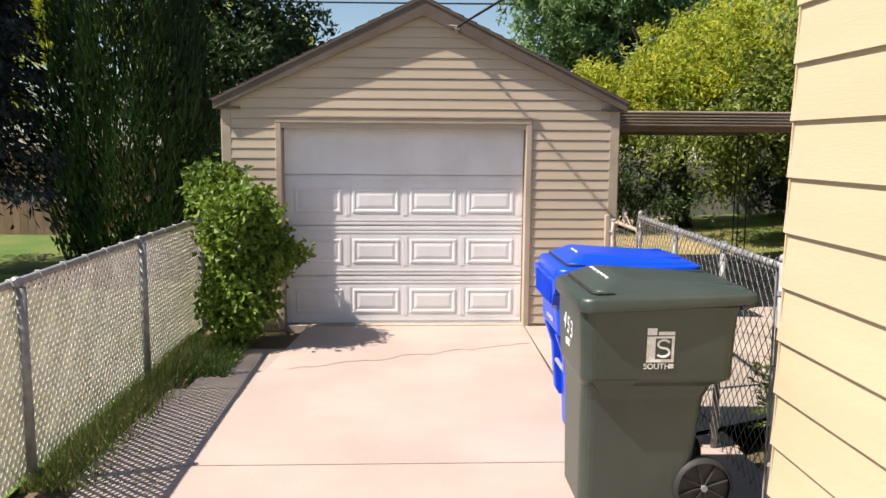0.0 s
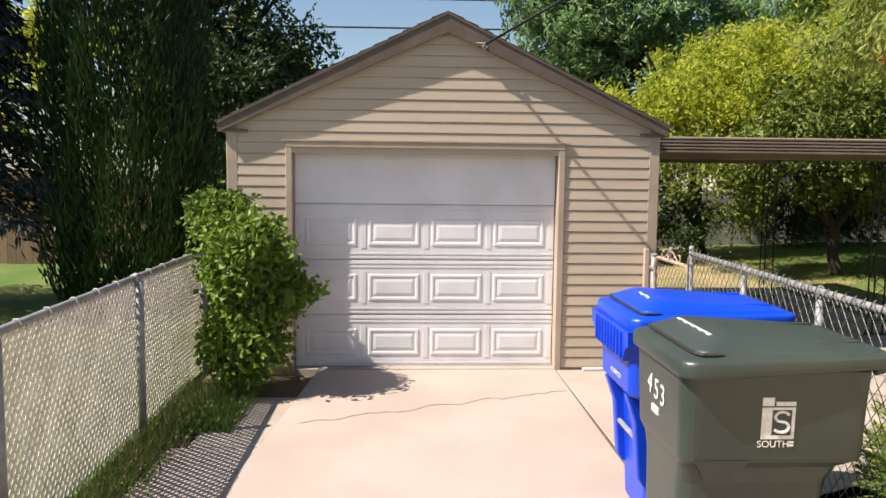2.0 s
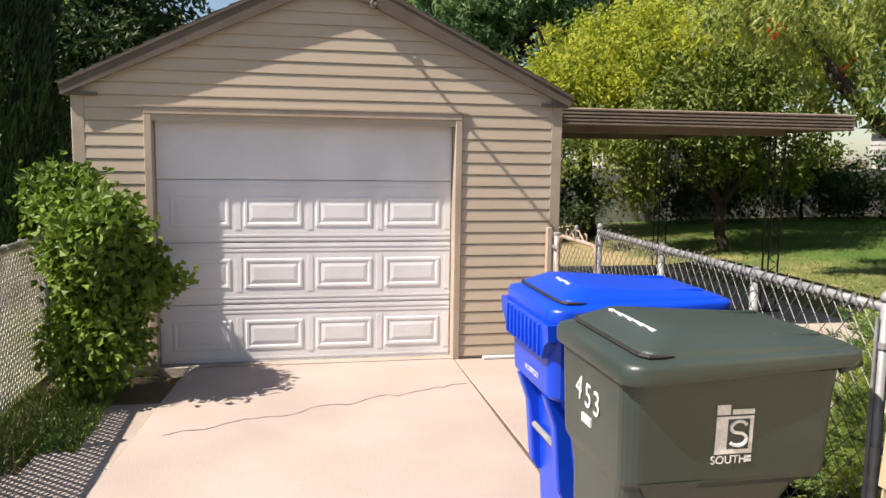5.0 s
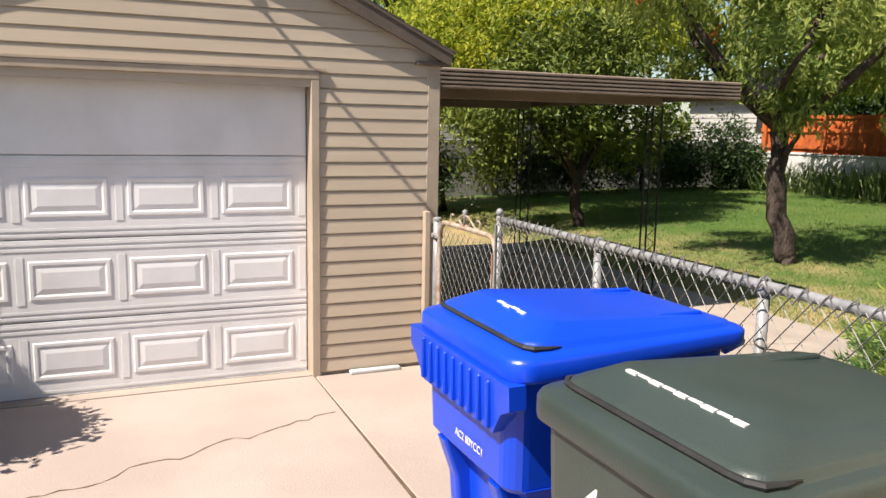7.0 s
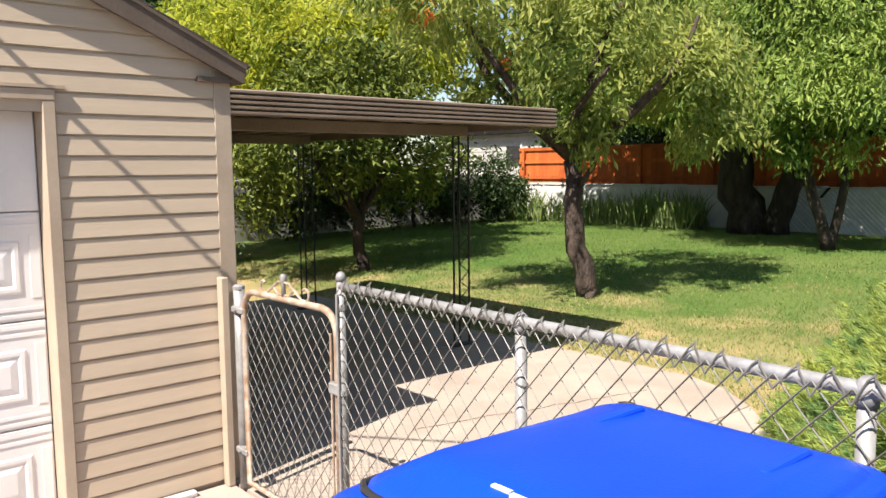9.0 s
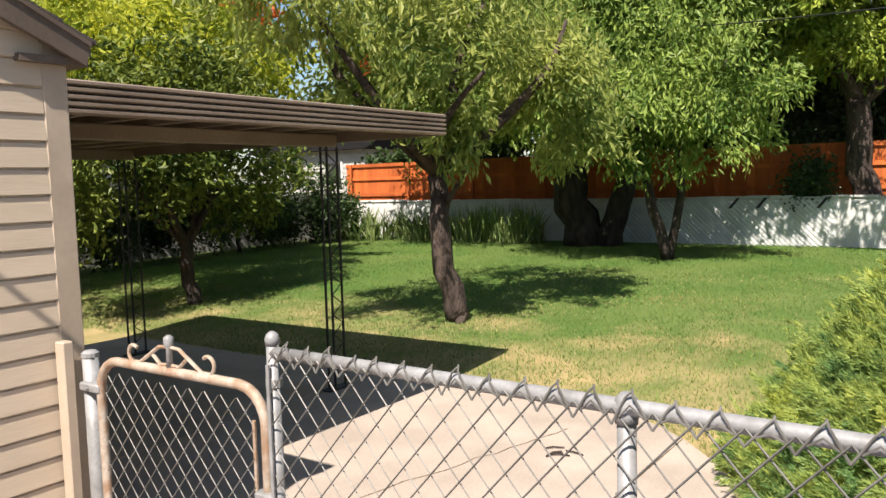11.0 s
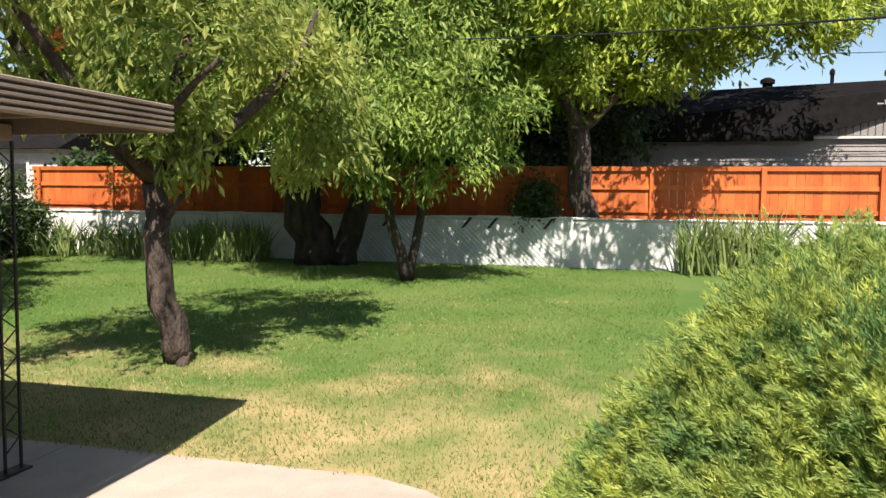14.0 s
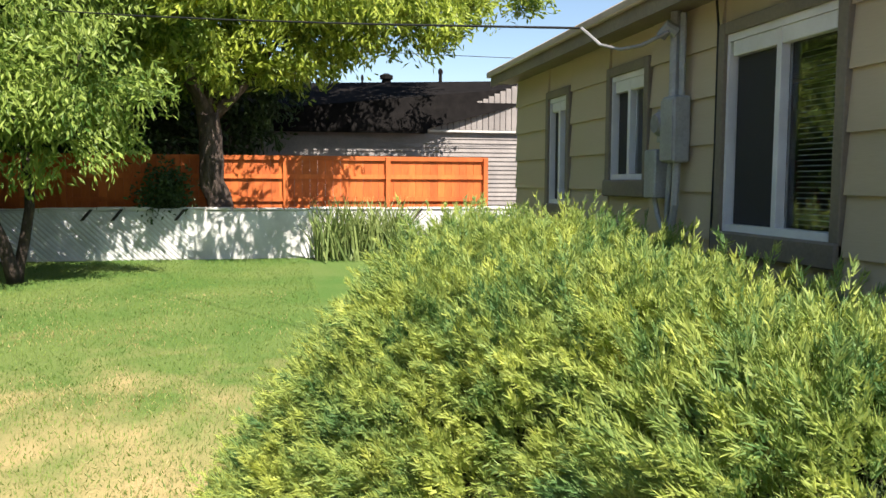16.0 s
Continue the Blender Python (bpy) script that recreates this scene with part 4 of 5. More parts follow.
def build_bins():
    BX, BY = 0.755, 3.405
    g = build_bin(BX, BY, GREENBIN, "dark green wheeled trash bin with a white square mark", "green")
    lean = lambda zz: BY + 0.056 - (zz - 0.77) * 0.047
    up = lambda xx, zz: pose(xx, lean(zz) - 0.003, zz, 90, 0, 0)
    cx, cz = 1.135, 0.858
    mark = Mesh()
    for a, b, c, d in ((-0.063, -0.019, 0.050, 0.082), (-0.011, 0.063, 0.050, 0.066), (-0.063, -0.024, -0.078, 0.044), (-0.024, 0.063, -0.078, -0.064), (0.051, 0.063, -0.064, 0.044), (-0.024, 0.051, 0.035, 0.044)):
        y0, y1 = lean(cz + c), lean(cz + d)
        mark.add([(cx + a, y0 - 0.003, cz + c), (cx + b, y0 - 0.003, cz + c), (cx + b, y1 - 0.003, cz + d), (cx + a, y1 - 0.003, cz + d), (cx + a, y0 + 0.002, cz + c), (cx + b, y0 + 0.002, cz + c), (cx + b, y1 + 0.002, cz + d), (cx + a, y1 + 0.002, cz + d)],
                 [(0, 1, 2, 3), (7, 6, 5, 4), (0, 4, 5, 1), (1, 5, 6, 2), (2, 6, 7, 3), (3, 7, 4, 0)])
    part("square_mark", mark, PRINT, g, "white printed square mark")
    curve = [(cx + 0.015 + 0.027 * math.cos(t), lean(cz) - 0.002, cz + 0.008 + 0.019 * math.sin(t)) for t in np.linspace(0.4, 4.7, 9)]
    curve += [(cx + 0.013 + 0.029 * math.cos(t), lean(cz) - 0.001, cz - 0.031 + 0.021 * math.sin(t)) for t in np.linspace(1.57, -2.6, 9)]
    part("curved_stroke", Mesh().tube(curve, 0.006, 5), PRINT, g)
    glyph_part("SOUTH", 0.037, up(cx - 0.014, cz - 0.098), PRINT, g)
    for k in range(2):
        part("print_bar", Mesh().box(cx + 0.040, cx + 0.064, lean(cz - 0.09) - 0.003, lean(cz - 0.09), cz - 0.094 - k * 0.012, cz - 0.086 - k * 0.012), PRINT, g)
    # number brushed on the front by hand, each digit a little lower than the last
    for k, (digit, dy, dz) in enumerate((("4", 0.075, 0.006), ("5", -0.01, -0.004), ("3", -0.085, -0.010))):
        glyph_part(digit, 0.12, pose(BX + 0.020, BY + 0.37 + dy, 0.885 + dz, 90, 6 - 5 * k, -90), PRINT, g, "house_number")
    for k in range(5):
        part("print_bar", Mesh().box(BX + 0.018, BX + 0.028, BY + 0.33 + 0.017 * k, BY + 0.341 + 0.017 * k, 0.785, 0.815), PRINT, g)
    for k in range(9):
        part("lid_print", Mesh().box(BX + 0.152 + 0.004 * (k % 2), BX + 0.166 + 0.006 * (k % 3), BY + 0.17 + 0.040 * k, BY + 0.205 + 0.040 * k, 1.140, 1.1515), PRINT, g)
    b = build_bin(0.805, 4.25, BLUEBIN, "bright blue wheeled recycling bin with a deep ribbed lip", "blue")
    glyph_part("AC2 80YCC1", 0.034, pose(0.80 + 0.024, 4.25 + 0.30, 0.755, 90, 0, -90), PRINT, b)
    for k in range(4):
        part("lid_print", Mesh().box(0.955 + 0.005 * (k % 2), 0.965 + 0.008 * (k % 2), 4.48 + 0.045 * k, 4.52 + 0.045 * k, 1.140, 1.1515), PRINT, b)


build_bins()


# ---- far walls and fences ----
def build_far():
    w = thing("block_wall", (16.0, 10, 0.3), "low white-painted wall faced with diagonal slats", "wall")
    w["kind"] = "structure"
    part("wall_body", Mesh().box(16.0, 16.3, 0.5, 19.0, 0.1, 1.16, 0.02), WALLWHITE, w)
    random.seed(11)
    for i in range(40):
        y = 0.6 + i * 0.455
        part("cap_stone", Mesh().box(15.97, 16.32, y, y + 0.44, 1.16, 1.185 + random.uniform(0, 0.03), 0.012), WALLWHITE, w)
    m = Mesh()
    for y0, y1 in ((7.2, 11.4), (1.0, 4.2)):
        a = y0 - 0.9
        while a < y1:
            pa, pz, qa, qz = a, 0.3, a + 0.82, 1.12
            if pa < y0: pz, pa = 0.3 + (y0 - pa), y0
            if qa > y1: qz, qa = 1.12 - (qa - y1), y1
            m.add([(15.985, pa, pz), (15.985, pa + 0.05, pz), (15.985, qa + 0.05, qz), (15.985, qa, qz), (15.999, pa, pz), (15.999, pa + 0.05, pz), (15.999, qa + 0.05, qz), (15.999, qa, qz)], [(0, 3, 2, 1), (4, 5, 6, 7), (0, 1, 5, 4), (2, 3, 7, 6), (0, 4, 7, 3), (1, 2, 6, 5)])
            a += 0.10
    part("lattice", m, LATTICE, w, "diagonal pale slats", kind="stuff")
    for y in (7.45, 8.5, 9.0, 10.6, 3.2, 4.3):
        part("brace", Mesh().add([(15.96, y, 0.98), (15.96, y + 0.06, 0.98), (15.96, y - 0.10, 1.18), (15.96, y - 0.16, 1.18), (15.98, y, 0.98), (15.98, y + 0.06, 0.98), (15.98, y - 0.10, 1.18), (15.98, y - 0.16, 1.18)], [(0, 1, 2, 3), (7, 6, 5, 4), (0, 4, 5, 1), (1, 5, 6, 2), (2, 6, 7, 3), (3, 7, 4, 0)]), IRON, w)
    f = thing("red_fence", (16.7, 10, 1.1), "rust-red stained board fence with rails above the wall", "fence")
    y = 1.6
    random.seed(3)
    k = 0
    while y < 19.3:
        top = 2.14 + random.uniform(-0.008, 0.008)
        part("board", Mesh().box(16.70, 16.72, y, y + 0.142, 0.9, top), REDWOOD, f)
        y += 0.146
        k += 1
    for z in (1.30, 1.73, 2.08):
        part("rail", Mesh().box(16.655, 16.698, 1.6, 19.4, z, z + 0.085), REDWOOD, f)
    y = 1.66
    while y < 19.5:
        part("post", Mesh().box(16.60, 16.653, y - 0.045, y + 0.045, 0.3, 2.15, 0.006), REDWOOD, f)
        y += 1.95
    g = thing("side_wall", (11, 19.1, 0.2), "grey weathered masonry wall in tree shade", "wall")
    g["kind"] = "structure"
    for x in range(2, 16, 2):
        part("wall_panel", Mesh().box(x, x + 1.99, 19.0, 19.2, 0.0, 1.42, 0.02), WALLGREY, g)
    # neighbour's house beyond the red fence
    n = thing("neighbour_house", (24, 5, 0), "grey-sided neighbouring house with a dark roof", "house")
    x, y0, y1, ze, zr = 20.9, -4.0, 9.5, 2.98, 4.35
    part("wall", Mesh().box(x, x + 8, y0, y1, 0, ze), NSIDING, n)
    z = 1.0
    while z < ze - 0.05:
        part("siding_board", Mesh().add([(x - 0.03, y0, z), (x - 0.03, y1, z), (x - 0.005, y1, z + 0.11), (x - 0.005, y0, z + 0.11), (x, y0, z), (x, y1, z), (x, y1, z + 0.11), (x, y0, z + 0.11)], [(0, 3, 2, 1), (0, 1, 5, 4), (0, 4, 7, 3), (1, 2, 6, 5), (2, 3, 7, 6), (4, 5, 6, 7)]), NSIDING, n)
        z += 0.11
    roof = part("roof", Mesh().add([(x - 0.3, 2.1, ze), (x - 0.3, y1 + 0.3, ze), (x + 4, y1 + 0.3, zr), (x + 4, -3.0, zr), (x + 8.3, -3.0, ze), (x + 8.3, y1 + 0.3, ze), (x - 0.3, 2.1, ze - 0.12), (x - 0.3, y1 + 0.3, ze - 0.12), (x + 0.1, -3.0, zr)], [(0, 8, 3, 2, 1), (3, 4, 5, 2), (0, 1, 7, 6)]), DARKROOF, n)
    for yy, r, hh in ((2.6, 0.19, 0.30), (1.0, 0.07, 0.5), (3.3, 0.04, 0.25)):
        v = part("vent", Mesh().tube([(x + 3.6, yy, zr - 0.3), (x + 3.6, yy, zr + hh)], r * 0.7, 10), DARKROOF, roof)
        part("vent_cap", Mesh().tube([(x + 3.6, yy, zr + hh), (x + 3.6, yy, zr + hh + 0.1), (x + 3.6, yy, zr + hh + 0.16)], [r, r, r * 0.4], 10), DARKROOF, v)
    # corrugated gable towards the yard
    for k in range(34):
        yy = 2.15 - k * 0.15
        part("gable_panel", Mesh().box(x - 0.10, x - 0.07, yy - 0.138, yy, ze + 0.0, ze + 0.06 + min(k + 1, 20) * 0.066, 0.008), NSIDING, n)
    part("gable_trim", Mesh().box(x - 0.12, x - 0.04, -3.0, 2.2, ze - 0.06, ze - 0.004), FARWHITE, n)
    # far white houses
    for hx, hy, sx, sy, hz in ((24.0, 25.0, 6, 6, 3.0), (12.0, 31.0, 7, 5, 3.0), (-14, 46, 12, 7, 3)):
        h = thing("white_house", (hx, hy, 0), "white-sided house seen beyond the trees", "house")
        part("wall", Mesh().box(hx, hx + sx, hy, hy + sy, 0, hz), FARWHITE, h)
        z = 0.5
        while z < hz:
            part("siding_board", Mesh().box(hx - 0.03, hx + sx + 0.03, hy - 0.03, hy, z, z + 0.16), FARWHITE, h)
            part("siding_board", Mesh().box(hx - 0.03, hx, hy, hy + sy, z, z + 0.16), FARWHITE, h)
            z += 0.2
        part("roof", Mesh().prism([(hx - 0.4, hz), (hx + sx + 0.4, hz), (hx + sx / 2, hz + 1.6)], lambda u, v, d: (u, hy - 0.4 + (sy + 0.8) * d, v)), DARKROOF, h)
        wd = part("window", Mesh().box(hx - 0.05, hx - 0.031, hy + 1.2, hy + 2.0, 1.7, 2.5), DARKROOM, h)
        part("window_frame", Mesh().box(hx - 0.06, hx - 0.032, hy + 1.1, hy + 1.2, 1.6, 2.6), WHITE, wd)
    # board fence across the left-hand yard
    f = thing("board_fence", (-12, 15.6, 0), "weathered brown board fence at the far lawn edge", "fence")
    x = -26.0
    random.seed(5)
    while x < -2.5:
        part("board", Mesh().box(x, x + 0.145, 15.6, 15.63, -0.05, 1.62 + random.uniform(-0.02, 0.02)), OLDWOOD, f)
        x += 0.15
    for z in (0.4, 1.3):
        part("rail", Mesh().box(-26, -2.4, 15.631, 15.67, z, z + 0.09), OLDWOOD, f)


build_far()


# ---- overhead wires ----
def wire(name, a, b, sag, r, label):
    pts = [Vector(a).lerp(Vector(b), t) - Vector((0, 0, sag * 4 * t * (1 - t))) for t in [i / 16 for i in range(17)]]
    solid(name, Mesh().tube(pts, r, 5), CABLE, label, "cable")


wire("power_line", (-30, 26, 7.5), (40, 26, 7.8), 0.5, 0.02, "thin black power line crossing the sky")
wire("power_line", (-30, 27, 6.6), (40, 27, 7.1), 0.4, 0.03, "thin black power line crossing the sky")
wire("service_cable", (0.44, 7.53, 2.85), (7.34, -4.47, 5.85), 0.05, 0.012, "service cable rising from the garage gable towards the house")
wire("power_line", (30, 21.3, 8.5), (5.95, 3.86, 2.60), 0.45, 0.008, "service cable running to the house weatherhead")
solid("service_drop", Mesh().tube([(5.95, 3.86, 2.60), (5.80, 3.80, 2.48), (5.65, 3.74, 2.43), (5.50, 3.68, 2.43), (5.34, 3.60, 2.48)], 0.010, 6), GALV, "slack bare cable loop hanging under the eave at the weatherhead", "cable")
wire("power_line", (19, 20, 5.1), (19.5, -4, 4.6), 0.2, 0.008, "thin cable above the red fence")

# ---- plants ----
rng = np.random.default_rng(7)


def unit(n):
    v = rng.normal(size=(n, 3))
    return v / np.linalg.norm(v, axis=1)[:, None]


def leaf_mesh(name, centres, along, length, width, material, fold=0.25):
    """Leaves as folded diamonds: centres (n, 3), the way each points (n, 3)."""
    n = len(centres)
    along = along / (np.linalg.norm(along, axis=1)[:, None] + 1e-9)
    side = np.cross(along, unit(n))
    side /= np.linalg.norm(side, axis=1)[:, None] + 1e-9
    up = np.cross(side, along)
    ln = (length * rng.uniform(0.65, 1.25, n))[:, None]
    wd = (width * rng.uniform(0.7, 1.2, n))[:, None]
    a, b = centres - along * ln * 0.5, centres + along * ln * 0.5
    c, d = centres + side * wd * 0.5 + up * wd * fold, centres - side * wd * 0.5 + up * wd * fold
    v = np.stack([a, c, b, d], 1).reshape(-1, 3)
    k = np.arange(n)[:, None] * 4
    f = np.concatenate([k + np.array([[0, 1, 2]]), k + np.array([[0, 2, 3]])], 0)
    return arrays(name, v.tolist(), f.tolist(), material)


def crown_points(blobs, clusters, per, spread, shell=0.55, droop=0.0, twig=0.35):
    """Leaf places and ways: twigs spread through ellipsoids (x, y, z, rx, ry, rz), thicker near the outside."""
    vol = np.array([b[3] * b[4] * b[5] for b in blobs]) ** 0.75
    clumps = max(6, clusters // 13)
    pick = rng.choice(len(blobs), clumps, p=vol / vol.sum())
    B = np.array(blobs)[pick]
    u0 = unit(clumps)
    rad = shell + (1 - shell) * rng.random(clumps) ** 0.6
    rad *= 1 + 0.3 * np.array([noise.noise((float(a[0]) * 2.4 + p, float(a[1]) * 2.4, float(a[2]) * 2.4)) for a, p in zip(u0, pick)])
    c0 = B[:, :3] + u0 * B[:, 3:] * rad[:, None]
    own = rng.integers(0, clumps, clusters)
    size = np.clip(0.17 * B[own, 3:].mean(axis=1), 0.05, 0.33)
    c = c0[own] + rng.normal(size=(clusters, 3)) * size[:, None] * np.array([1, 1, 0.7])
    u = u0[own]
    way = u * 0.6 + unit(clusters) * 0.7
    way[:, 2] -= droop
    way /= np.linalg.norm(way, axis=1)[:, None]
    t = rng.uniform(-0.5, 0.5, (clusters, per, 1))
    pts = c[:, None, :] + way[:, None, :] * t * twig + rng.normal(size=(clusters, per, 3)) * spread
    dirs = way[:, None, :] + rng.normal(size=(clusters, per, 3)) * 0.55
    dirs[:, :, 2] -= droop * 0.6
    return pts.reshape(-1, 3), dirs.reshape(-1, 3)


def limb(start, end, r0, r1, bend=0.15, n=6, seed=0):
    rr = random.Random(seed)
    s, e = Vector(start), Vector(end)
    k = (e - s).length * bend
    off = Vector((rr.uniform(-k, k), rr.uniform(-k, k), rr.uniform(0, k)))
    pts = [s.lerp(e, i / n) + off * math.sin(math.pi * i / n) + Vector((rr.uniform(-1, 1), rr.uniform(-1, 1), 0)) * r0 * 0.25 for i in range(n + 1)]
    return Mesh().tube(pts, [r0 + (r1 - r0) * i / n for i in range(n + 1)], 9)


def tree(name, base, label, trunks, limbs, blobs, clusters, per, leaf, material, bark=BARK, spread=0.09, droop=0.2, shell=0.5, twig=0.4, category="tree", extra=None):
    """trunks: (start, end, r0, r1); limbs the same; blobs of foliage; leaf: (length, width)."""
    t = thing(name, base, label, category)
    for i, (s, e, a, b) in enumerate(trunks):
        part("trunk", limb(s, e, a, b, 0.10, 9, i + 3), bark, t, smooth=True)
    for i, (s, e, a, b) in enumerate(limbs):
        part("limb", limb(s, e, a, b, 0.18, 6, i + 40), bark, t, smooth=True)
    p, d = crown_points(blobs, clusters, per, spread, shell, droop, twig)
    part("crown", leaf_mesh("crown", p, d, leaf[0], leaf[1], material), material, t, kind="stuff")
    if extra:
        pts, dd, mt = extra
        part("ripe_leaves", leaf_mesh("ripe_leaves", pts, dd, leaf[0], leaf[1] * 1.2, mt), mt, t, "orange turning leaves", kind="stuff")
    return t


PEACH = leaf_mat("peach_leaf", (0.11, 0.18, 0.038), (0.45, 0.49, 0.13), 0.6)
GREEN = leaf_mat("green_leaf", (0.07, 0.15, 0.026), (0.31, 0.40, 0.085), 0.45)
YELLOW = leaf_mat("yellow_green_leaf", (0.16, 0.24, 0.025), (0.52, 0.53, 0.06), 0.6)
BRIGHT = leaf_mat("bright_leaf", (0.065, 0.13, 0.018), (0.40, 0.48, 0.07))
BLUEGREEN = leaf_mat("blue_green_leaf", (0.07, 0.15, 0.055), (0.25, 0.37, 0.15))
# very dark green, with the deep shade put into the leaf colour
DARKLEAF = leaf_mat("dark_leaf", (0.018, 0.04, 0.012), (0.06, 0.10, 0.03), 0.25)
# spruce and cedar greens taken near black in place of shade falling on them
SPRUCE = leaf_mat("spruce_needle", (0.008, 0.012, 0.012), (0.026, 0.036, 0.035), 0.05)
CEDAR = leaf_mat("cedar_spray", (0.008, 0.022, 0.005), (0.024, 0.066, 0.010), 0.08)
JUNIPER = leaf_mat("juniper_spray", (0.12, 0.23, 0.075), (0.50, 0.55, 0.12), 0.45, 0.6, 5.0, 0.15, 0.82)
IRIS = leaf_mat("iris_blade", (0.07, 0.13, 0.04), (0.24, 0.30, 0.10), 0.3)
VINE = leaf_mat("vine_leaf", (0.022, 0.058, 0.010), (0.18, 0.27, 0.032), 0.35)
ORANGE = leaf_mat("orange_leaf", (0.45, 0.07, 0.02), (0.60, 0.20, 0.04), 0.35)
GRASS = leaf_mat("grass_blade", (0.07, 0.145, 0.022), (0.20, 0.27, 0.062), 0.35, 0.6, 0.8)
STRAW = leaf_mat("straw_blade", (0.26, 0.22, 0.08), (0.50, 0.40, 0.20), 0.3, 0.8)
# leaf green darkened to stand for the shade behind the carport
SHADETONED = leaf_mat("shade_toned_leaf", (0.03, 0.065, 0.012), (0.20, 0.24, 0.04), 0.35)

def build_trees():
    # fruit tree on the lawn: trunk leaning from its foot, forking low, long arching boughs
    bx, by = 7.52, 9.65
    z = ground_z(bx, by)
    tip = [(6.5, 8.6, 2.6), (8.5, 10.2, 2.9), (7.7, 8.4, 3.2), (6.5, 10.7, 3.6), (8.2, 9.3, 3.9), (5.9, 10.2, 3.4)]
    fork = (7.32, 9.72, 1.72)
    orange = crown_points([(6.5, 10.0, 2.95, 0.14, 0.14, 0.2), (6.0, 10.9, 3.35, 0.2, 0.2, 0.2)], 12, 7, 0.05)
    tree("fruit_tree", (bx, by, z), "fruit tree with leaning trunk darkened for crown shade and drooping narrow leaves",
         [((bx, by, z - 0.05), fork, 0.135, 0.095)], [(fork, e, 0.075, 0.018) for e in tip] + [((bx, by, z + 0.10), (bx - 0.16, by - 0.14, z - 0.04), 0.07, 0.05), ((bx, by, z + 0.10), (bx + 0.10, by + 0.18, z - 0.04), 0.06, 0.04), ((7.36, 9.70, 1.35), (7.0, 9.2, 1.75), 0.04, 0.01)],
         [(7.0, 9.3, 2.75, 0.95, 0.9, 0.6), (8.2, 8.9, 2.75, 0.9, 0.8, 0.6), (9.0, 9.0, 2.55, 0.8, 0.8, 0.6), (7.6, 9.9, 3.5, 1.5, 1.4, 0.8), (6.3, 10.6, 3.1, 0.9, 0.9, 0.6), (5.9, 10.4, 3.5, 0.9, 0.9, 0.5), (5.4, 9.4, 3.75, 0.8, 0.9, 0.45), (6.2, 8.7, 3.35, 0.8, 0.7, 0.42), (7.2, 9.3, 2.15, 0.35, 0.4, 0.32), (8.3, 8.6, 2.1, 0.5, 0.5, 0.4), (8.9, 9.4, 2.0, 0.4, 0.5, 0.3), (6.6, 10.3, 2.3, 0.5, 0.5, 0.3)],
         1300, 14, (0.125, 0.042), PEACH, droop=0.6, spread=0.06, shell=0.3, twig=0.42, extra=(*orange, ORANGE))
    # slim tree with two stems near the wall
    bx, by, z = 13.1, 9.25, 0.28
    tree("slim_tree", (bx, by, z), "slim two-stemmed tree before the white wall",
         [((bx, by, z - 0.05), (12.7, 9.6, 2.6), 0.10, 0.05), ((bx + 0.05, by, z - 0.05), (13.25, 9.15, 2.4), 0.08, 0.05)],
         [((12.7, 9.6, 2.5), (12.2, 10.4, 3.8), 0.05, 0.02), ((13.2, 9.15, 2.3), (13.1, 8.3, 3.4), 0.05, 0.02)],
         [(12.7, 9.3, 2.85, 1.5, 1.4, 0.75), (12.9, 8.2, 2.75, 1.0, 0.9, 0.6), (12.6, 8.6, 2.15, 0.6, 0.6, 0.4), (12.4, 9.7, 2.1, 0.6, 0.5, 0.35), (12.3, 10.6, 3.3, 1.4, 1.4, 1.0), (13.2, 9.4, 4.1, 1.6, 1.8, 0.9)], 1700, 16, (0.135, 0.044), GREEN, BARKDARK, droop=0.55, shell=0.3, twig=0.55)
    # old broad tree by the wall
    bx, by, z = 15.15, 11.7, 0.30
    tree("old_tree", (bx, by, z), "old broad tree with a thick dark trunk",
         [((bx, by, z - 0.05), (15.05, 11.9, 2.6), 0.40, 0.28), ((15.25, 11.2, z - 0.05), (15.3, 10.8, 2.7), 0.26, 0.16)], [((15.05, 11.9, 2.4), e, 0.2, 0.05) for e in ((13.6, 11.6, 4.6), (15.8, 14.0, 5.2), (14.6, 13.4, 5.6), (15.9, 11.3, 4.9), (13.4, 13.3, 3.4))],
         [(14.6, 12.6, 3.9, 2.6, 2.8, 1.3), (14.0, 11.0, 4.3, 1.8, 1.6, 1.2), (14.2, 14.8, 4.2, 2.0, 2.0, 1.6), (15.0, 12.5, 5.6, 2.6, 2.8, 1.4), (13.4, 10.0, 5.3, 1.6, 1.8, 0.8), (13.9, 8.6, 5.3, 1.3, 1.8, 0.6), (13.6, 11.8, 4.8, 1.4, 1.5, 0.7), (14.9, 10.4, 4.1, 1.4, 1.5, 0.8), (15.2, 8.9, 3.9, 1.2, 1.3, 0.7), (14.7, 11.6, 2.9, 1.3, 1.4, 0.6), (15.3, 13.4, 3.0, 0.9, 1.3, 0.6), (15.3, 7.7, 3.7, 0.9, 1.0, 0.6), (14.6, 7.9, 4.5, 1.2, 1.2, 0.6)], 7600, 11, (0.17, 0.065), GREEN, BARKDARK, droop=0.35)
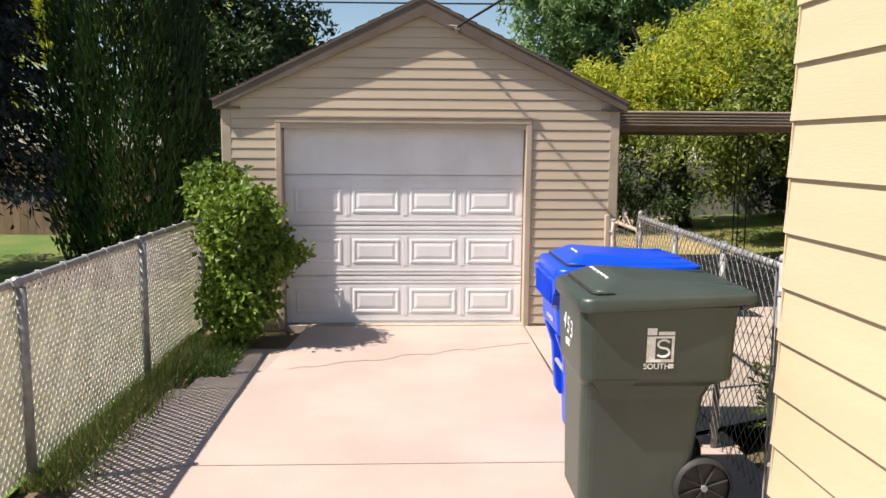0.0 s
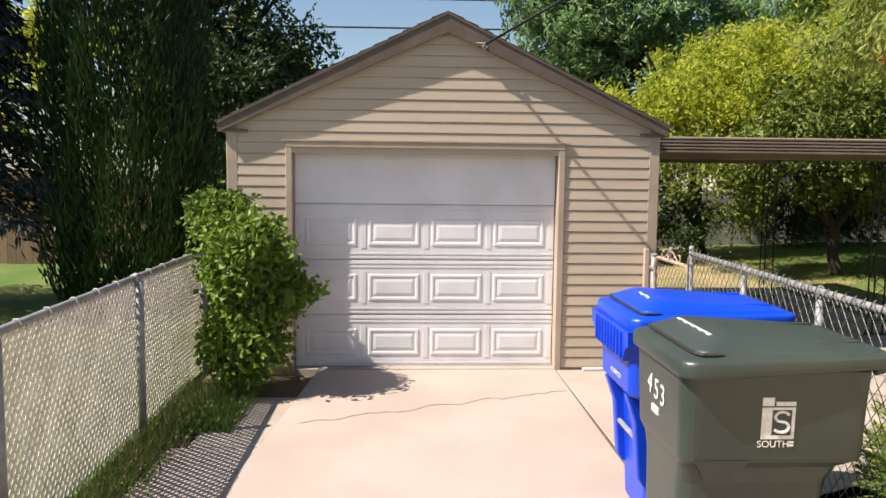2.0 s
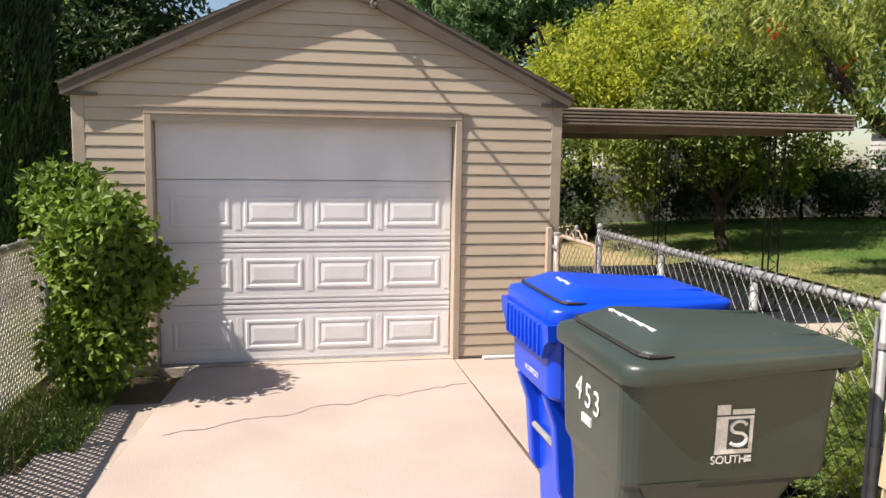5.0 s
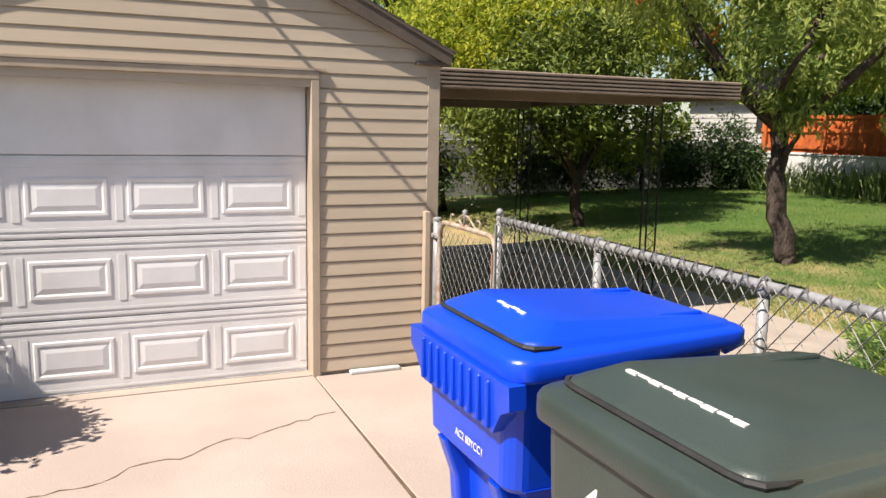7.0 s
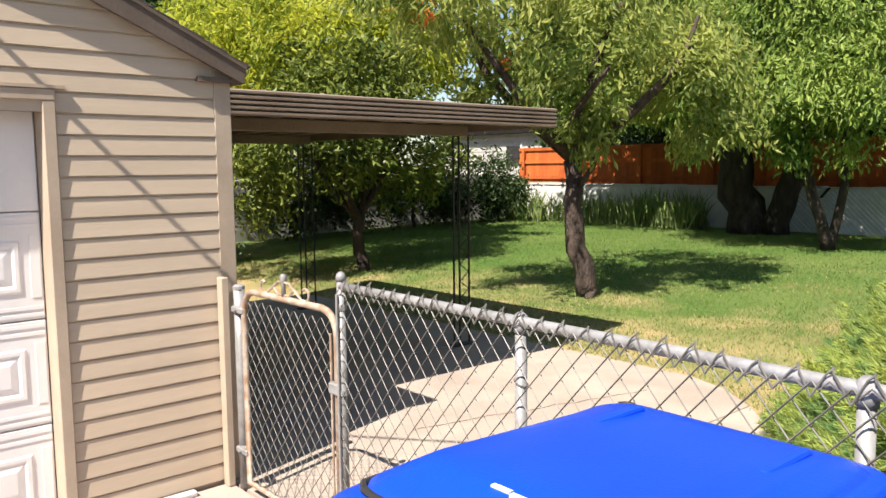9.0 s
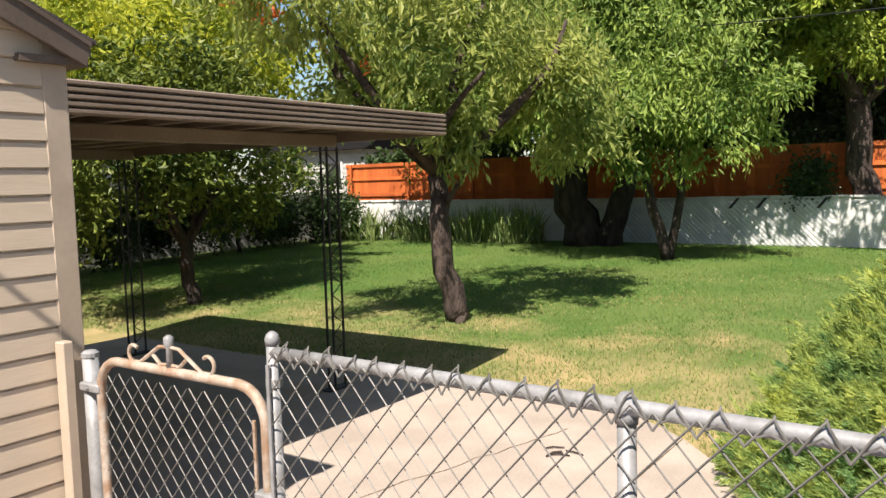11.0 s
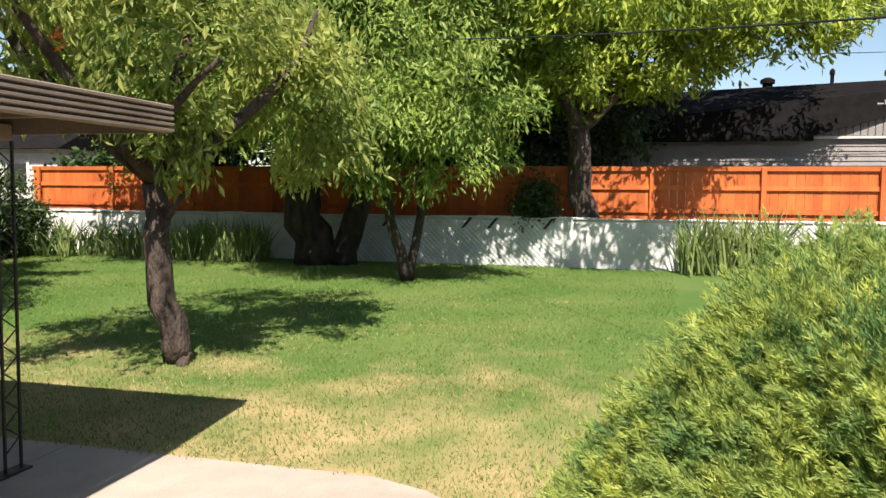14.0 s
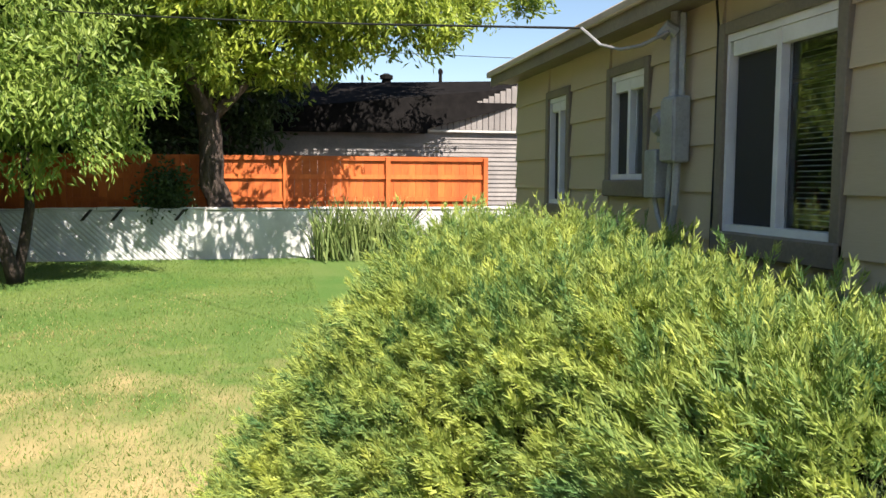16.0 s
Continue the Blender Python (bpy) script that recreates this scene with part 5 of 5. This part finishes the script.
    # walnut behind the wall, lit yellow-green
    tree("walnut_tree", (16.45, 6.75, 1.0), "tall tree with yellow-green leaves rising behind the wall",
         [((16.45, 6.75, 0.9), (16.4, 6.9, 2.9), 0.24, 0.20), ((16.4, 6.9, 2.7), (16.2, 7.7, 3.9), 0.14, 0.08)],
         [((16.4, 6.9, 2.8), e, 0.12, 0.03) for e in ((16.2, 6.4, 4.6), (17.2, 5.6, 4.6), (17.4, 7.8, 5.4), (16.0, 7.4, 5.2))],
         [(16.0, 6.7, 3.75, 1.2, 1.25, 0.55), (16.6, 5.4, 4.4, 1.4, 1.5, 0.7), (16.7, 8.0, 5.0, 1.8, 2.2, 1.3), (17.4, 3.4, 4.6, 1.2, 1.6, 0.5), (13.5, 5.9, 4.6, 0.9, 1.9, 0.5), (15.2, 4.2, 4.9, 1.0, 1.2, 0.4), (16.8, 3.6, 5.3, 1.2, 1.6, 0.5), (18.0, 1.6, 5.3, 1.2, 1.5, 0.5), (16.6, 6.4, 5.4, 1.8, 2.4, 1.0)], 3200, 13, (0.19, 0.06), BRIGHT, droop=0.4, shell=0.35)
    # tall dark conifers behind the neighbour's roof
    tree("dark_tree", (19.8, 6.8, 0.3), "dark dense tree behind the red fence", [((19.8, 6.8, 0), (19.8, 6.8, 4.5), 0.2, 0.08)], [],
         # last two blobs: high unseen foliage added to shade the neighbour's roof
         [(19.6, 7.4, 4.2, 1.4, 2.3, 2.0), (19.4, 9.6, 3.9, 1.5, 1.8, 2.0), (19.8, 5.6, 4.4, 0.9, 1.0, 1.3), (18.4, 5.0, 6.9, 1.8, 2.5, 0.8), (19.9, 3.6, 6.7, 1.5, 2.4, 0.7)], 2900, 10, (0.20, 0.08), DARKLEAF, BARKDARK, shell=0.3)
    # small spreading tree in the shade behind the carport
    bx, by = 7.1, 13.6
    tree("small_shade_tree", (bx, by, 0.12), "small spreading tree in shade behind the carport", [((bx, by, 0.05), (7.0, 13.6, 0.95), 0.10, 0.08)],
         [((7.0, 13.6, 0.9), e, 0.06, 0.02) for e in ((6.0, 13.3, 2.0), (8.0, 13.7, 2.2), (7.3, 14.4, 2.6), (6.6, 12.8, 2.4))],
         [(6.2, 13.6, 1.9, 1.2, 1.0, 0.6), (8.0, 13.8, 1.75, 1.1, 1.0, 0.6), (7.0, 13.9, 2.7, 1.6, 1.2, 0.7), (5.3, 14.4, 1.6, 1.0, 1.0, 0.8)], 1700, 11, (0.12, 0.055), SHADETONED, BARKDARK)
    # yellow-green trees behind garage and carport
    tree("yellow_tree", (6.0, 17.0, 0), "broad yellow-green tree behind the carport", [((6.0, 17.0, 0), (6.0, 17.0, 2.6), 0.18, 0.12)],
         [((6, 17, 2.4), e, 0.1, 0.03) for e in ((4.6, 16.6, 4.2), (7.4, 17.2, 4.4), (6.2, 17.8, 4.8))],
         [(5.2, 16.8, 2.8, 1.4, 1.2, 0.9), (6.8, 17.0, 3.2, 1.6, 1.3, 1.0), (6.4, 17.2, 4.0, 1.3, 1.2, 0.7), (8.6, 16.6, 3.6, 1.5, 1.4, 1.2), (3.8, 17.2, 2.3, 1.2, 1.0, 1.0), (6.3, 14.6, 3.6, 1.7, 1.1, 0.6), (8.5, 14.9, 3.8, 1.5, 1.3, 0.6), (9.6, 16.6, 4.2, 1.8, 1.5, 0.8)], 5000, 12, (0.15, 0.06), YELLOW, BARKDARK,
         extra=(*crown_points([(7.0, 15.8, 3.6, 0.5, 0.4, 0.5), (8.3, 15.4, 3.9, 0.4, 0.4, 0.4)], 7, 6, 0.08), ORANGE))
    tree("tall_tree", (6.5, 25.0, 0), "tall feathery blue-green tree behind the garage", [((6.5, 25, 0), (6.5, 25, 5.5), 0.3, 0.15)],
         [((6.5, 25, 4.5), e, 0.15, 0.04) for e in ((3.6, 24.6, 6.8), (9, 25, 7.2), (6.4, 25.6, 8.2))],
         [(4.6, 25, 5.4, 1.7, 2.0, 1.5), (7.2, 25, 4.6, 2.6, 2.2, 1.8), (6.4, 25, 7.0, 2.8, 2.2, 1.8), (11.0, 25, 5.4, 3.0, 2.2, 2.6), (4.2, 25.4, 7.2, 1.8, 1.4, 1.2)], 5000, 11, (0.26, 0.085), BLUEGREEN, BARKDARK)
    # more crowns along the back of the yard
    tree("back_tree", (11.5, 20.5, 0), "leafy tree above the grey wall", [((11.5, 20.5, 0), (11.5, 20.5, 3), 0.2, 0.12)], [((11.5, 20.5, 2.8), (10.2, 20.3, 4.6), 0.1, 0.03), ((11.5, 20.5, 2.8), (12.8, 20.6, 5.0), 0.1, 0.03)],
         [(10.4, 20.4, 4.6, 1.8, 1.4, 1.5), (12.6, 20.6, 5.0, 1.8, 1.5, 1.6), (11.4, 20.6, 6.3, 2.2, 1.6, 1.2)], 2300, 11, (0.2, 0.075), GREEN, BARKDARK)
    tree("back_tree", (20.0, 16.0, 0), "leafy tree beyond the red fence", [((20, 16, 0), (20, 16, 4), 0.25, 0.15)], [((20, 16, 3.6), (19, 14.6, 5.5), 0.1, 0.03), ((20, 16, 3.6), (20, 17.6, 5.6), 0.1, 0.03)],
         [(19.6, 14.6, 5.4, 1.8, 2.0, 1.5), (20, 17.4, 5.2, 1.8, 2.2, 1.8), (19.8, 16, 6.8, 2.0, 2.8, 1.4)], 2000, 11, (0.24, 0.09), GREEN, BARKDARK)
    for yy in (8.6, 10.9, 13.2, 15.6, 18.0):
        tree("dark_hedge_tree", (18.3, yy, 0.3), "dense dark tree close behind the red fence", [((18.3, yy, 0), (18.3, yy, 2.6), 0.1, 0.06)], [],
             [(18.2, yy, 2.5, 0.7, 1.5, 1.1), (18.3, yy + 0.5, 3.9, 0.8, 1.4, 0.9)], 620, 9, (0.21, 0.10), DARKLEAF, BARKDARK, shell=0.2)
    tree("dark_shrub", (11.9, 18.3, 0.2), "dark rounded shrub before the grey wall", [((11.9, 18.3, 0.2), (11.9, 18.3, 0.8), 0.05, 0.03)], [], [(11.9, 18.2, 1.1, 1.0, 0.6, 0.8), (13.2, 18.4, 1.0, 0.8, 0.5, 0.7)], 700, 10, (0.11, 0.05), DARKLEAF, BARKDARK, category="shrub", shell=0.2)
    # last three blobs added to darken the shaded stretch along the grey wall
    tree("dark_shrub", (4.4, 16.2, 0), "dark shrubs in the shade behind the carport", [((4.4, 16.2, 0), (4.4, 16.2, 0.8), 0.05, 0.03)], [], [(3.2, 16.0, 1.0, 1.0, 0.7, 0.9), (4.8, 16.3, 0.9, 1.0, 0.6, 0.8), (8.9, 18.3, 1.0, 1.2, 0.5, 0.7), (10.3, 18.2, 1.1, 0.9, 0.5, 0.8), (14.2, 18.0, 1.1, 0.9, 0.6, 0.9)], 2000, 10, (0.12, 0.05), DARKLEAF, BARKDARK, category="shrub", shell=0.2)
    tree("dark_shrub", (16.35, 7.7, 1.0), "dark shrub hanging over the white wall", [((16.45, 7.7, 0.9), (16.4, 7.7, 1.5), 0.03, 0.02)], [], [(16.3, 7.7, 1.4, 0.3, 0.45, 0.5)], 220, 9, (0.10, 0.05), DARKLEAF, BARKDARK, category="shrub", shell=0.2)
    # vine-covered bush at the garage corner
    tree("climbing_bush", (-1.55, 7.1, 0), "dense climbing bush at the garage corner with bright upper leaves", [((-1.6, 7.2, 0), (-1.6, 7.2, 1.3), 0.04, 0.02)], [],
         [(-1.50, 7.0, 0.82, 0.25, 0.30, 0.45), (-1.50, 6.92, 1.12, 0.25, 0.28, 0.22), (-1.72, 7.2, 1.36, 0.20, 0.24, 0.17), (-1.34, 7.1, 0.72, 0.20, 0.20, 0.28), (-1.55, 6.95, 0.40, 0.25, 0.30, 0.36), (-1.16, 7.25, 0.78, 0.10, 0.12, 0.14)], 2100, 8, (0.065, 0.048), VINE, BARKDARK, spread=0.045, shell=0.6, twig=0.2, droop=0.35, category="bush")
    # dark deciduous tree behind, left
    tree("shadowed_tree", (-4.2, 16.5, 0), "dark deciduous tree behind the cedar", [((-4.2, 16.5, 0), (-4.2, 16.5, 4), 0.2, 0.12)], [((-4.2, 16.5, 3.5), (-2.6, 16.4, 5.2), 0.08, 0.03)],
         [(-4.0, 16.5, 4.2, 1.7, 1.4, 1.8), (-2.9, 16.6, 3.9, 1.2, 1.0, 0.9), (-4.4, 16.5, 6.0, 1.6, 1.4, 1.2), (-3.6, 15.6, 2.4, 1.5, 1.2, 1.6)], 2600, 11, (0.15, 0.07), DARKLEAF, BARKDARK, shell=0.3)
    tree("far_tree", (-11, 30, 0), "sunlit yellow-green tree beyond the far fence", [((-11, 30, 0), (-11, 30, 4), 0.2, 0.1)], [], [(-11, 30, 5.0, 4.5, 2, 2.6), (-17, 30, 5.5, 4.5, 2, 3.0), (-6.0, 31, 5, 2.5, 2, 2.5)], 1600, 10, (0.3, 0.12), YELLOW, BARKDARK)


build_trees()


def build_cedar():
    """Columnar cedar: upright flat sprays on a tapering column."""
    c = thing("cedar_tree", (-3.8, 11.2, 0), "tall columnar green cedar, shade put into its foliage colour", "tree")
    part("trunk", limb((-3.8, 11.2, -0.05), (-3.8, 11.2, 5.5), 0.16, 0.03), BARKDARK, c)
    n = 42000
    z = rng.random(n) * 6.4
    prof = np.interp(z, [0, 0.5, 2.0, 3.5, 5.0, 6.4], [0.80, 0.95, 1.0, 0.95, 0.75, 0.3])
    a = rng.random(n) * 2 * np.pi
    lump = 1 + 0.12 * np.sin(a * 5 + z * 1.3) + 0.10 * np.sin(a * 9 - z * 2.6)
    r = prof * lump * (0.55 + 0.45 * rng.random(n) ** 0.35)
    p = np.stack([-3.8 + r * np.cos(a), 11.2 + r * np.sin(a), z], 1)
    d = np.stack([np.cos(a) * 0.35, np.sin(a) * 0.35, np.ones(n)], 1) + rng.normal(size=(n, 3)) * 0.22
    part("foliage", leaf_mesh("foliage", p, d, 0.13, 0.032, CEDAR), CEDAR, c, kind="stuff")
    s = thing("blue_spruce", (-6.2, 10.8, 0), "blue spruce with drooping tiers, shade put into its needle colour", "tree")
    part("trunk", limb((-6.2, 10.8, -0.05), (-6.2, 10.8, 6.8), 0.2, 0.04), BARKDARK, s)
    P, D = [], []
    for k in range(120):
        zz = 1.35 + 5.6 * (k / 120)
        ang = k * 2.4
        ln = 2.35 * (1 - (zz - 0.7) / 7.2) * rng.uniform(0.8, 1.1)
        m = 260
        t = rng.random(m) ** 0.7
        ax = np.array([np.cos(ang), np.sin(ang), 0])
        sd = np.array([-np.sin(ang), np.cos(ang), 0])
        w = (0.42 * (1 - t) + 0.12) * rng.normal(size=m)
        q = np.array([-6.2, 10.8, zz]) + ax * (t * ln)[:, None] + sd * w[:, None]
        q[:, 2] += -0.42 * t ** 1.2 * ln * 0.5 - np.abs(rng.normal(size=m)) * 0.14
        P.append(q)
        D.append(ax * 0.5 + sd * (w * 1.2)[:, None] + np.array([0, 0, -0.5]) + rng.normal(size=(m, 3)) * 0.3)
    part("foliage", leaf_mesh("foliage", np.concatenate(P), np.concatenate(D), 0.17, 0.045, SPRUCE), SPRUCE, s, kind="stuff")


build_cedar()


def juniper_height(x, y):
    """Height of the shrub's mass over the ground: a long ridge near the house, sloping to the lawn, with lumps."""
    edge = float(np.interp(x, [2.3, 2.7, 3.4, 4.2, 4.8, 5.7, 6.3, 7.0, 7.8, 8.6, 9.2], [4.45, 4.7, 5.0, 5.5, 5.85, 5.85, 5.4, 5.15, 4.85, 4.55, 4.4]))
    edge = max(4.45, edge + 0.22 * noise.noise((x * 1.5, 2.0, 0.0)))
    top = float(np.interp(x, [2.25, 2.6, 3.1, 3.9, 4.6, 5.5, 6.5, 7.4, 8.4, 9.2], [0.35, 0.98, 1.16, 1.24, 1.29, 1.30, 1.18, 0.92, 0.50, 0.10]))
    s = (y - 4.35) / (edge - 4.35) if y > 4.35 else (4.35 - y) / 1.7
    if s >= 1:
        return 0.0
    lumps = 0.15 * noise.noise((x * 1.25, y * 1.25, 4.0)) + 0.13 * noise.noise((x * 3.1, y * 3.1, 9.0))
    return max(0.0, top * (1 - s ** 2.0) ** 0.85 + lumps * min(1.0, 2.5 * (1 - s)))


def build_juniper():
    """Sprawling juniper: short feathery sprays in tufts over one uneven mound."""
    j = thing("juniper_shrub", (6.0, 4.9, 0), "large sprawling juniper with feathery yellow-green sprays", "shrub")
    roots, leads = [], []
    rr = random.Random(31)
    while len(roots) < 2700:
        x, y = rr.uniform(2.3, 9.2), rr.uniform(3.6, 6.1)
        if rr.random() > 1.0 - 0.09 * (x - 2.3):
            continue
        h = juniper_height(x, y)
        if h < 0.05:
            continue
        gx, gy = (juniper_height(x + 0.06, y) - h) / 0.06, (juniper_height(x, y + 0.06) - h) / 0.06
        steep = math.hypot(gx, gy)
        for _ in range(1 + int(min(steep, 3.0) * 0.8 + rr.random() * 0.6)):
            drop = rr.uniform(0, 0.06 + 0.12 * min(steep, 2.5))
            nrm = Vector((-gx, -gy, 1.0)).normalized()
            roots.append((x, y, max(0.03, ground_z(x, y) + h - drop - rr.uniform(0.05, 0.14))))
            leads.append(nrm * 0.75 + Vector((rr.gauss(0.22, 0.30), rr.gauss(0.0, 0.34), rr.uniform(-0.15, 0.25))))
    tufts, each, n = len(roots), 14, 40
    root, lead = np.array(roots), np.array([tuple(v) for v in leads])
    lead /= np.linalg.norm(lead, axis=1)[:, None]
    plumes = tufts * each
    fan = rng.normal(size=(tufts, each, 3)) * 0.36
    step = rng.random((tufts, each, 1)) * rng.uniform(0.10, 0.22, (tufts, 1, 1))
    base = (root[:, None, :] + lead[:, None, :] * step + fan * 0.15).reshape(-1, 3)
    way = (lead[:, None, :] + fan * 0.85).reshape(-1, 3)
    way /= np.linalg.norm(way, axis=1)[:, None]
    t = rng.random((plumes, n, 1))
    ln = rng.uniform(0.06, 0.14, (plumes, 1, 1))
    side = rng.normal(size=(plumes, n, 3))
    side -= way[:, None, :] * (side * way[:, None, :]).sum(axis=2, keepdims=True)
    side /= np.linalg.norm(side, axis=2, keepdims=True)
    reach = 0.022 * (1.1 - t) * rng.uniform(0.2, 1.0, (plumes, n, 1))
    foot = base[:, None, :] + way[:, None, :] * t * ln + side * reach
    needle = way[:, None, :] * 0.9 + side * 0.42 + rng.normal(size=(plumes, n, 3)) * 0.10
    tip = foot + needle * rng.uniform(0.022, 0.042, (plumes, n, 1))
    flank = np.cross(needle, rng.normal(size=(plumes, n, 3)))
    flank *= 0.0036 / (np.linalg.norm(flank, axis=2, keepdims=True) + 1e-9)
    v = np.stack([foot - flank, foot + flank, tip], 2).reshape(-1, 3)
    f = np.arange(len(v)).reshape(-1, 3)
    part("foliage", arrays("foliage", v.tolist(), f.tolist(), JUNIPER), JUNIPER, j, kind="stuff")
    # dark sheet below the sprays, its colour standing for the shaded inside
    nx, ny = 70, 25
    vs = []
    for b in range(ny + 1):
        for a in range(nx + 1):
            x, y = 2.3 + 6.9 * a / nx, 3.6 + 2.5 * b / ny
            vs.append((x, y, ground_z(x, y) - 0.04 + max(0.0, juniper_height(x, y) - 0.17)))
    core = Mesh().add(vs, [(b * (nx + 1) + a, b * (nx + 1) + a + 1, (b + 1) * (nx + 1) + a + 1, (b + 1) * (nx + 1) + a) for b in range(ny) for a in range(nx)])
    part("shaded_core", core, mat("core_shade", (0.03, 0.05, 0.018), (0.05, 0.035, 0.022), 0.95, 9, 60, 1.0), j)


build_juniper()


def build_iris(x, y, rx, ry, n, h):
    z0 = ground_z(x, y)
    t = thing("iris_clump", (x, y, z0), "clump of tall sword-shaped iris leaves by the wall", "plant", "iris clumps along the wall")
    c = np.stack([x + rx * rng.normal(size=n) * 0.5, y + ry * rng.uniform(-1, 1, n), np.full(n, z0)], 1)
    ln = h * rng.uniform(0.6, 1.1, n)
    lean = rng.normal(size=(n, 3)) * 0.22
    lean[:, 2] = 1
    lean /= np.linalg.norm(lean, axis=1)[:, None]
    side = np.cross(lean, unit(n))
    side /= np.linalg.norm(side, axis=1)[:, None]
    w = 0.016
    bend = lean.copy()
    bend[:, :2] *= 2.2
    a, b = c - side * w, c + side * w
    m = c + lean * (ln * 0.6)[:, None]
    m1, m2 = m - side * w, m + side * w
    top = m + bend * (ln * 0.42)[:, None]
    v = np.stack([a, b, m2, m1, top], 1).reshape(-1, 3)
    f = []
    for k in range(0, n * 5, 5):
        f += [(k, k + 1, k + 2, k + 3), (k + 3, k + 2, k + 4)]
    part("leaves", arrays("leaves", v.tolist(), f, IRIS), IRIS, t, kind="stuff")


for px, py, rx, ry, n, h in ((15.55, 4.25, 0.35, 0.8, 460, 1.1), (15.4, 15.6, 0.4, 1.5, 420, 0.75), (15.3, 13.6, 0.35, 0.8, 320, 0.85), (15.0, 17.6, 0.4, 0.7, 260, 0.8)):
    build_iris(px, py, rx, ry, n, h)


def grass(name, n, sample, length, width, material, label):
    xy = sample(n)
    edge = np.where(xy[:, 1] > 7.2, 5.58, 5.58 - 0.62 * np.abs(7.2 - xy[:, 1]) ** 1.9)
    xy = xy[(xy[:, 0] < 0) | (xy[:, 0] > edge + 0.03 * rng.normal(size=n))]
    n = len(xy)
    z = np.array([ground_z(float(a), float(b)) for a, b in xy])
    ln = length * rng.uniform(0.5, 1.2, n)
    d = np.stack([rng.normal(size=n) * 0.5, rng.normal(size=n) * 0.5, np.ones(n)], 1)
    s = unit(n) * np.array([1, 1, 0.0]) * width
    c = np.stack([xy[:, 0], xy[:, 1], z - 0.01], 1)
    v = np.stack([c - s, c + s, c + d * ln[:, None]], 1).reshape(-1, 3)
    f = np.arange(n * 3).reshape(-1, 3)
    tagged(new(name, arrays(name, v.tolist(), f.tolist(), material)), label, "grass", kind="stuff")


def lawn_xy(n):
    x = 4.6 + 11.2 * rng.random(n) ** 1.35
    return np.stack([x, 5.2 + 12.5 * rng.random(n)], 1)


def patches(n):
    x = 4.2 + 7.5 * rng.random(n * 3) ** 1.3
    y = 5.6 + 5.0 * rng.random(n * 3)
    k = np.array([noise.noise((float(a) * 0.9, float(b) * 0.9, 3.0)) + 0.9 * math.exp(-max(float(a) - 5.0, 0) / 0.7) + 0.3 * noise.noise((float(a) * 3.1, float(b) * 3.1, 5.0)) for a, b in zip(x, y)]) + 0.4 * rng.normal(size=n * 3)
    keep = np.argsort(-k)[:n]
    return np.stack([x[keep], y[keep]], 1)


def verge(n):
    y = 3.9 + 3.2 * rng.random(n)
    return np.stack([-1.98 + np.abs(rng.normal(size=n)) * 0.13, y], 1)


def bed(n):
    return np.stack([-1.75 + 0.35 * rng.random(n), 5.9 + 1.5 * rng.random(n)], 1)


grass("lawn_grass", 150000, lawn_xy, 0.032, 0.0045, GRASS, "short green lawn grass")
grass("dry_lawn_grass", 13000, patches, 0.03, 0.0045, STRAW, "dry straw-coloured lawn patches")
grass("verge_grass", 5000, verge, 0.10, 0.005, GRASS, "uncut grass along the slatted fence")
grass("dry_verge_grass", 1300, verge, 0.12, 0.004, STRAW, "dry grass stalks along the slatted fence")
grass("bed_weeds", 2500, bed, 0.07, 0.010, GRASS, "low weeds under the climbing bush")


# ---- small loose things ----
def build_small():
    rr = random.Random(9)
    for k in range(5):
        a = rr.uniform(0, 3.1)
        x, y = 4.62 + rr.uniform(-0.12, 0.12), 6.95 + rr.uniform(-0.12, 0.12)
        solid("twig", Mesh().tube([(x - 0.06 * math.cos(a), y - 0.06 * math.sin(a), 0.004), (x, y + 0.01, 0.009), (x + 0.06 * math.cos(a), y + 0.06 * math.sin(a), 0.004)], 0.005, 5), BARKDARK, "small dry twig lying on the patio", "twig", group="twigs on the patio")
    solid("white_pole", Mesh().tube([(9.0, 18.55, 0.15), (8.75, 18.97, 1.2)], 0.03, 8), WHITE, "white pole leaning against the grey wall", "pole")


build_small()
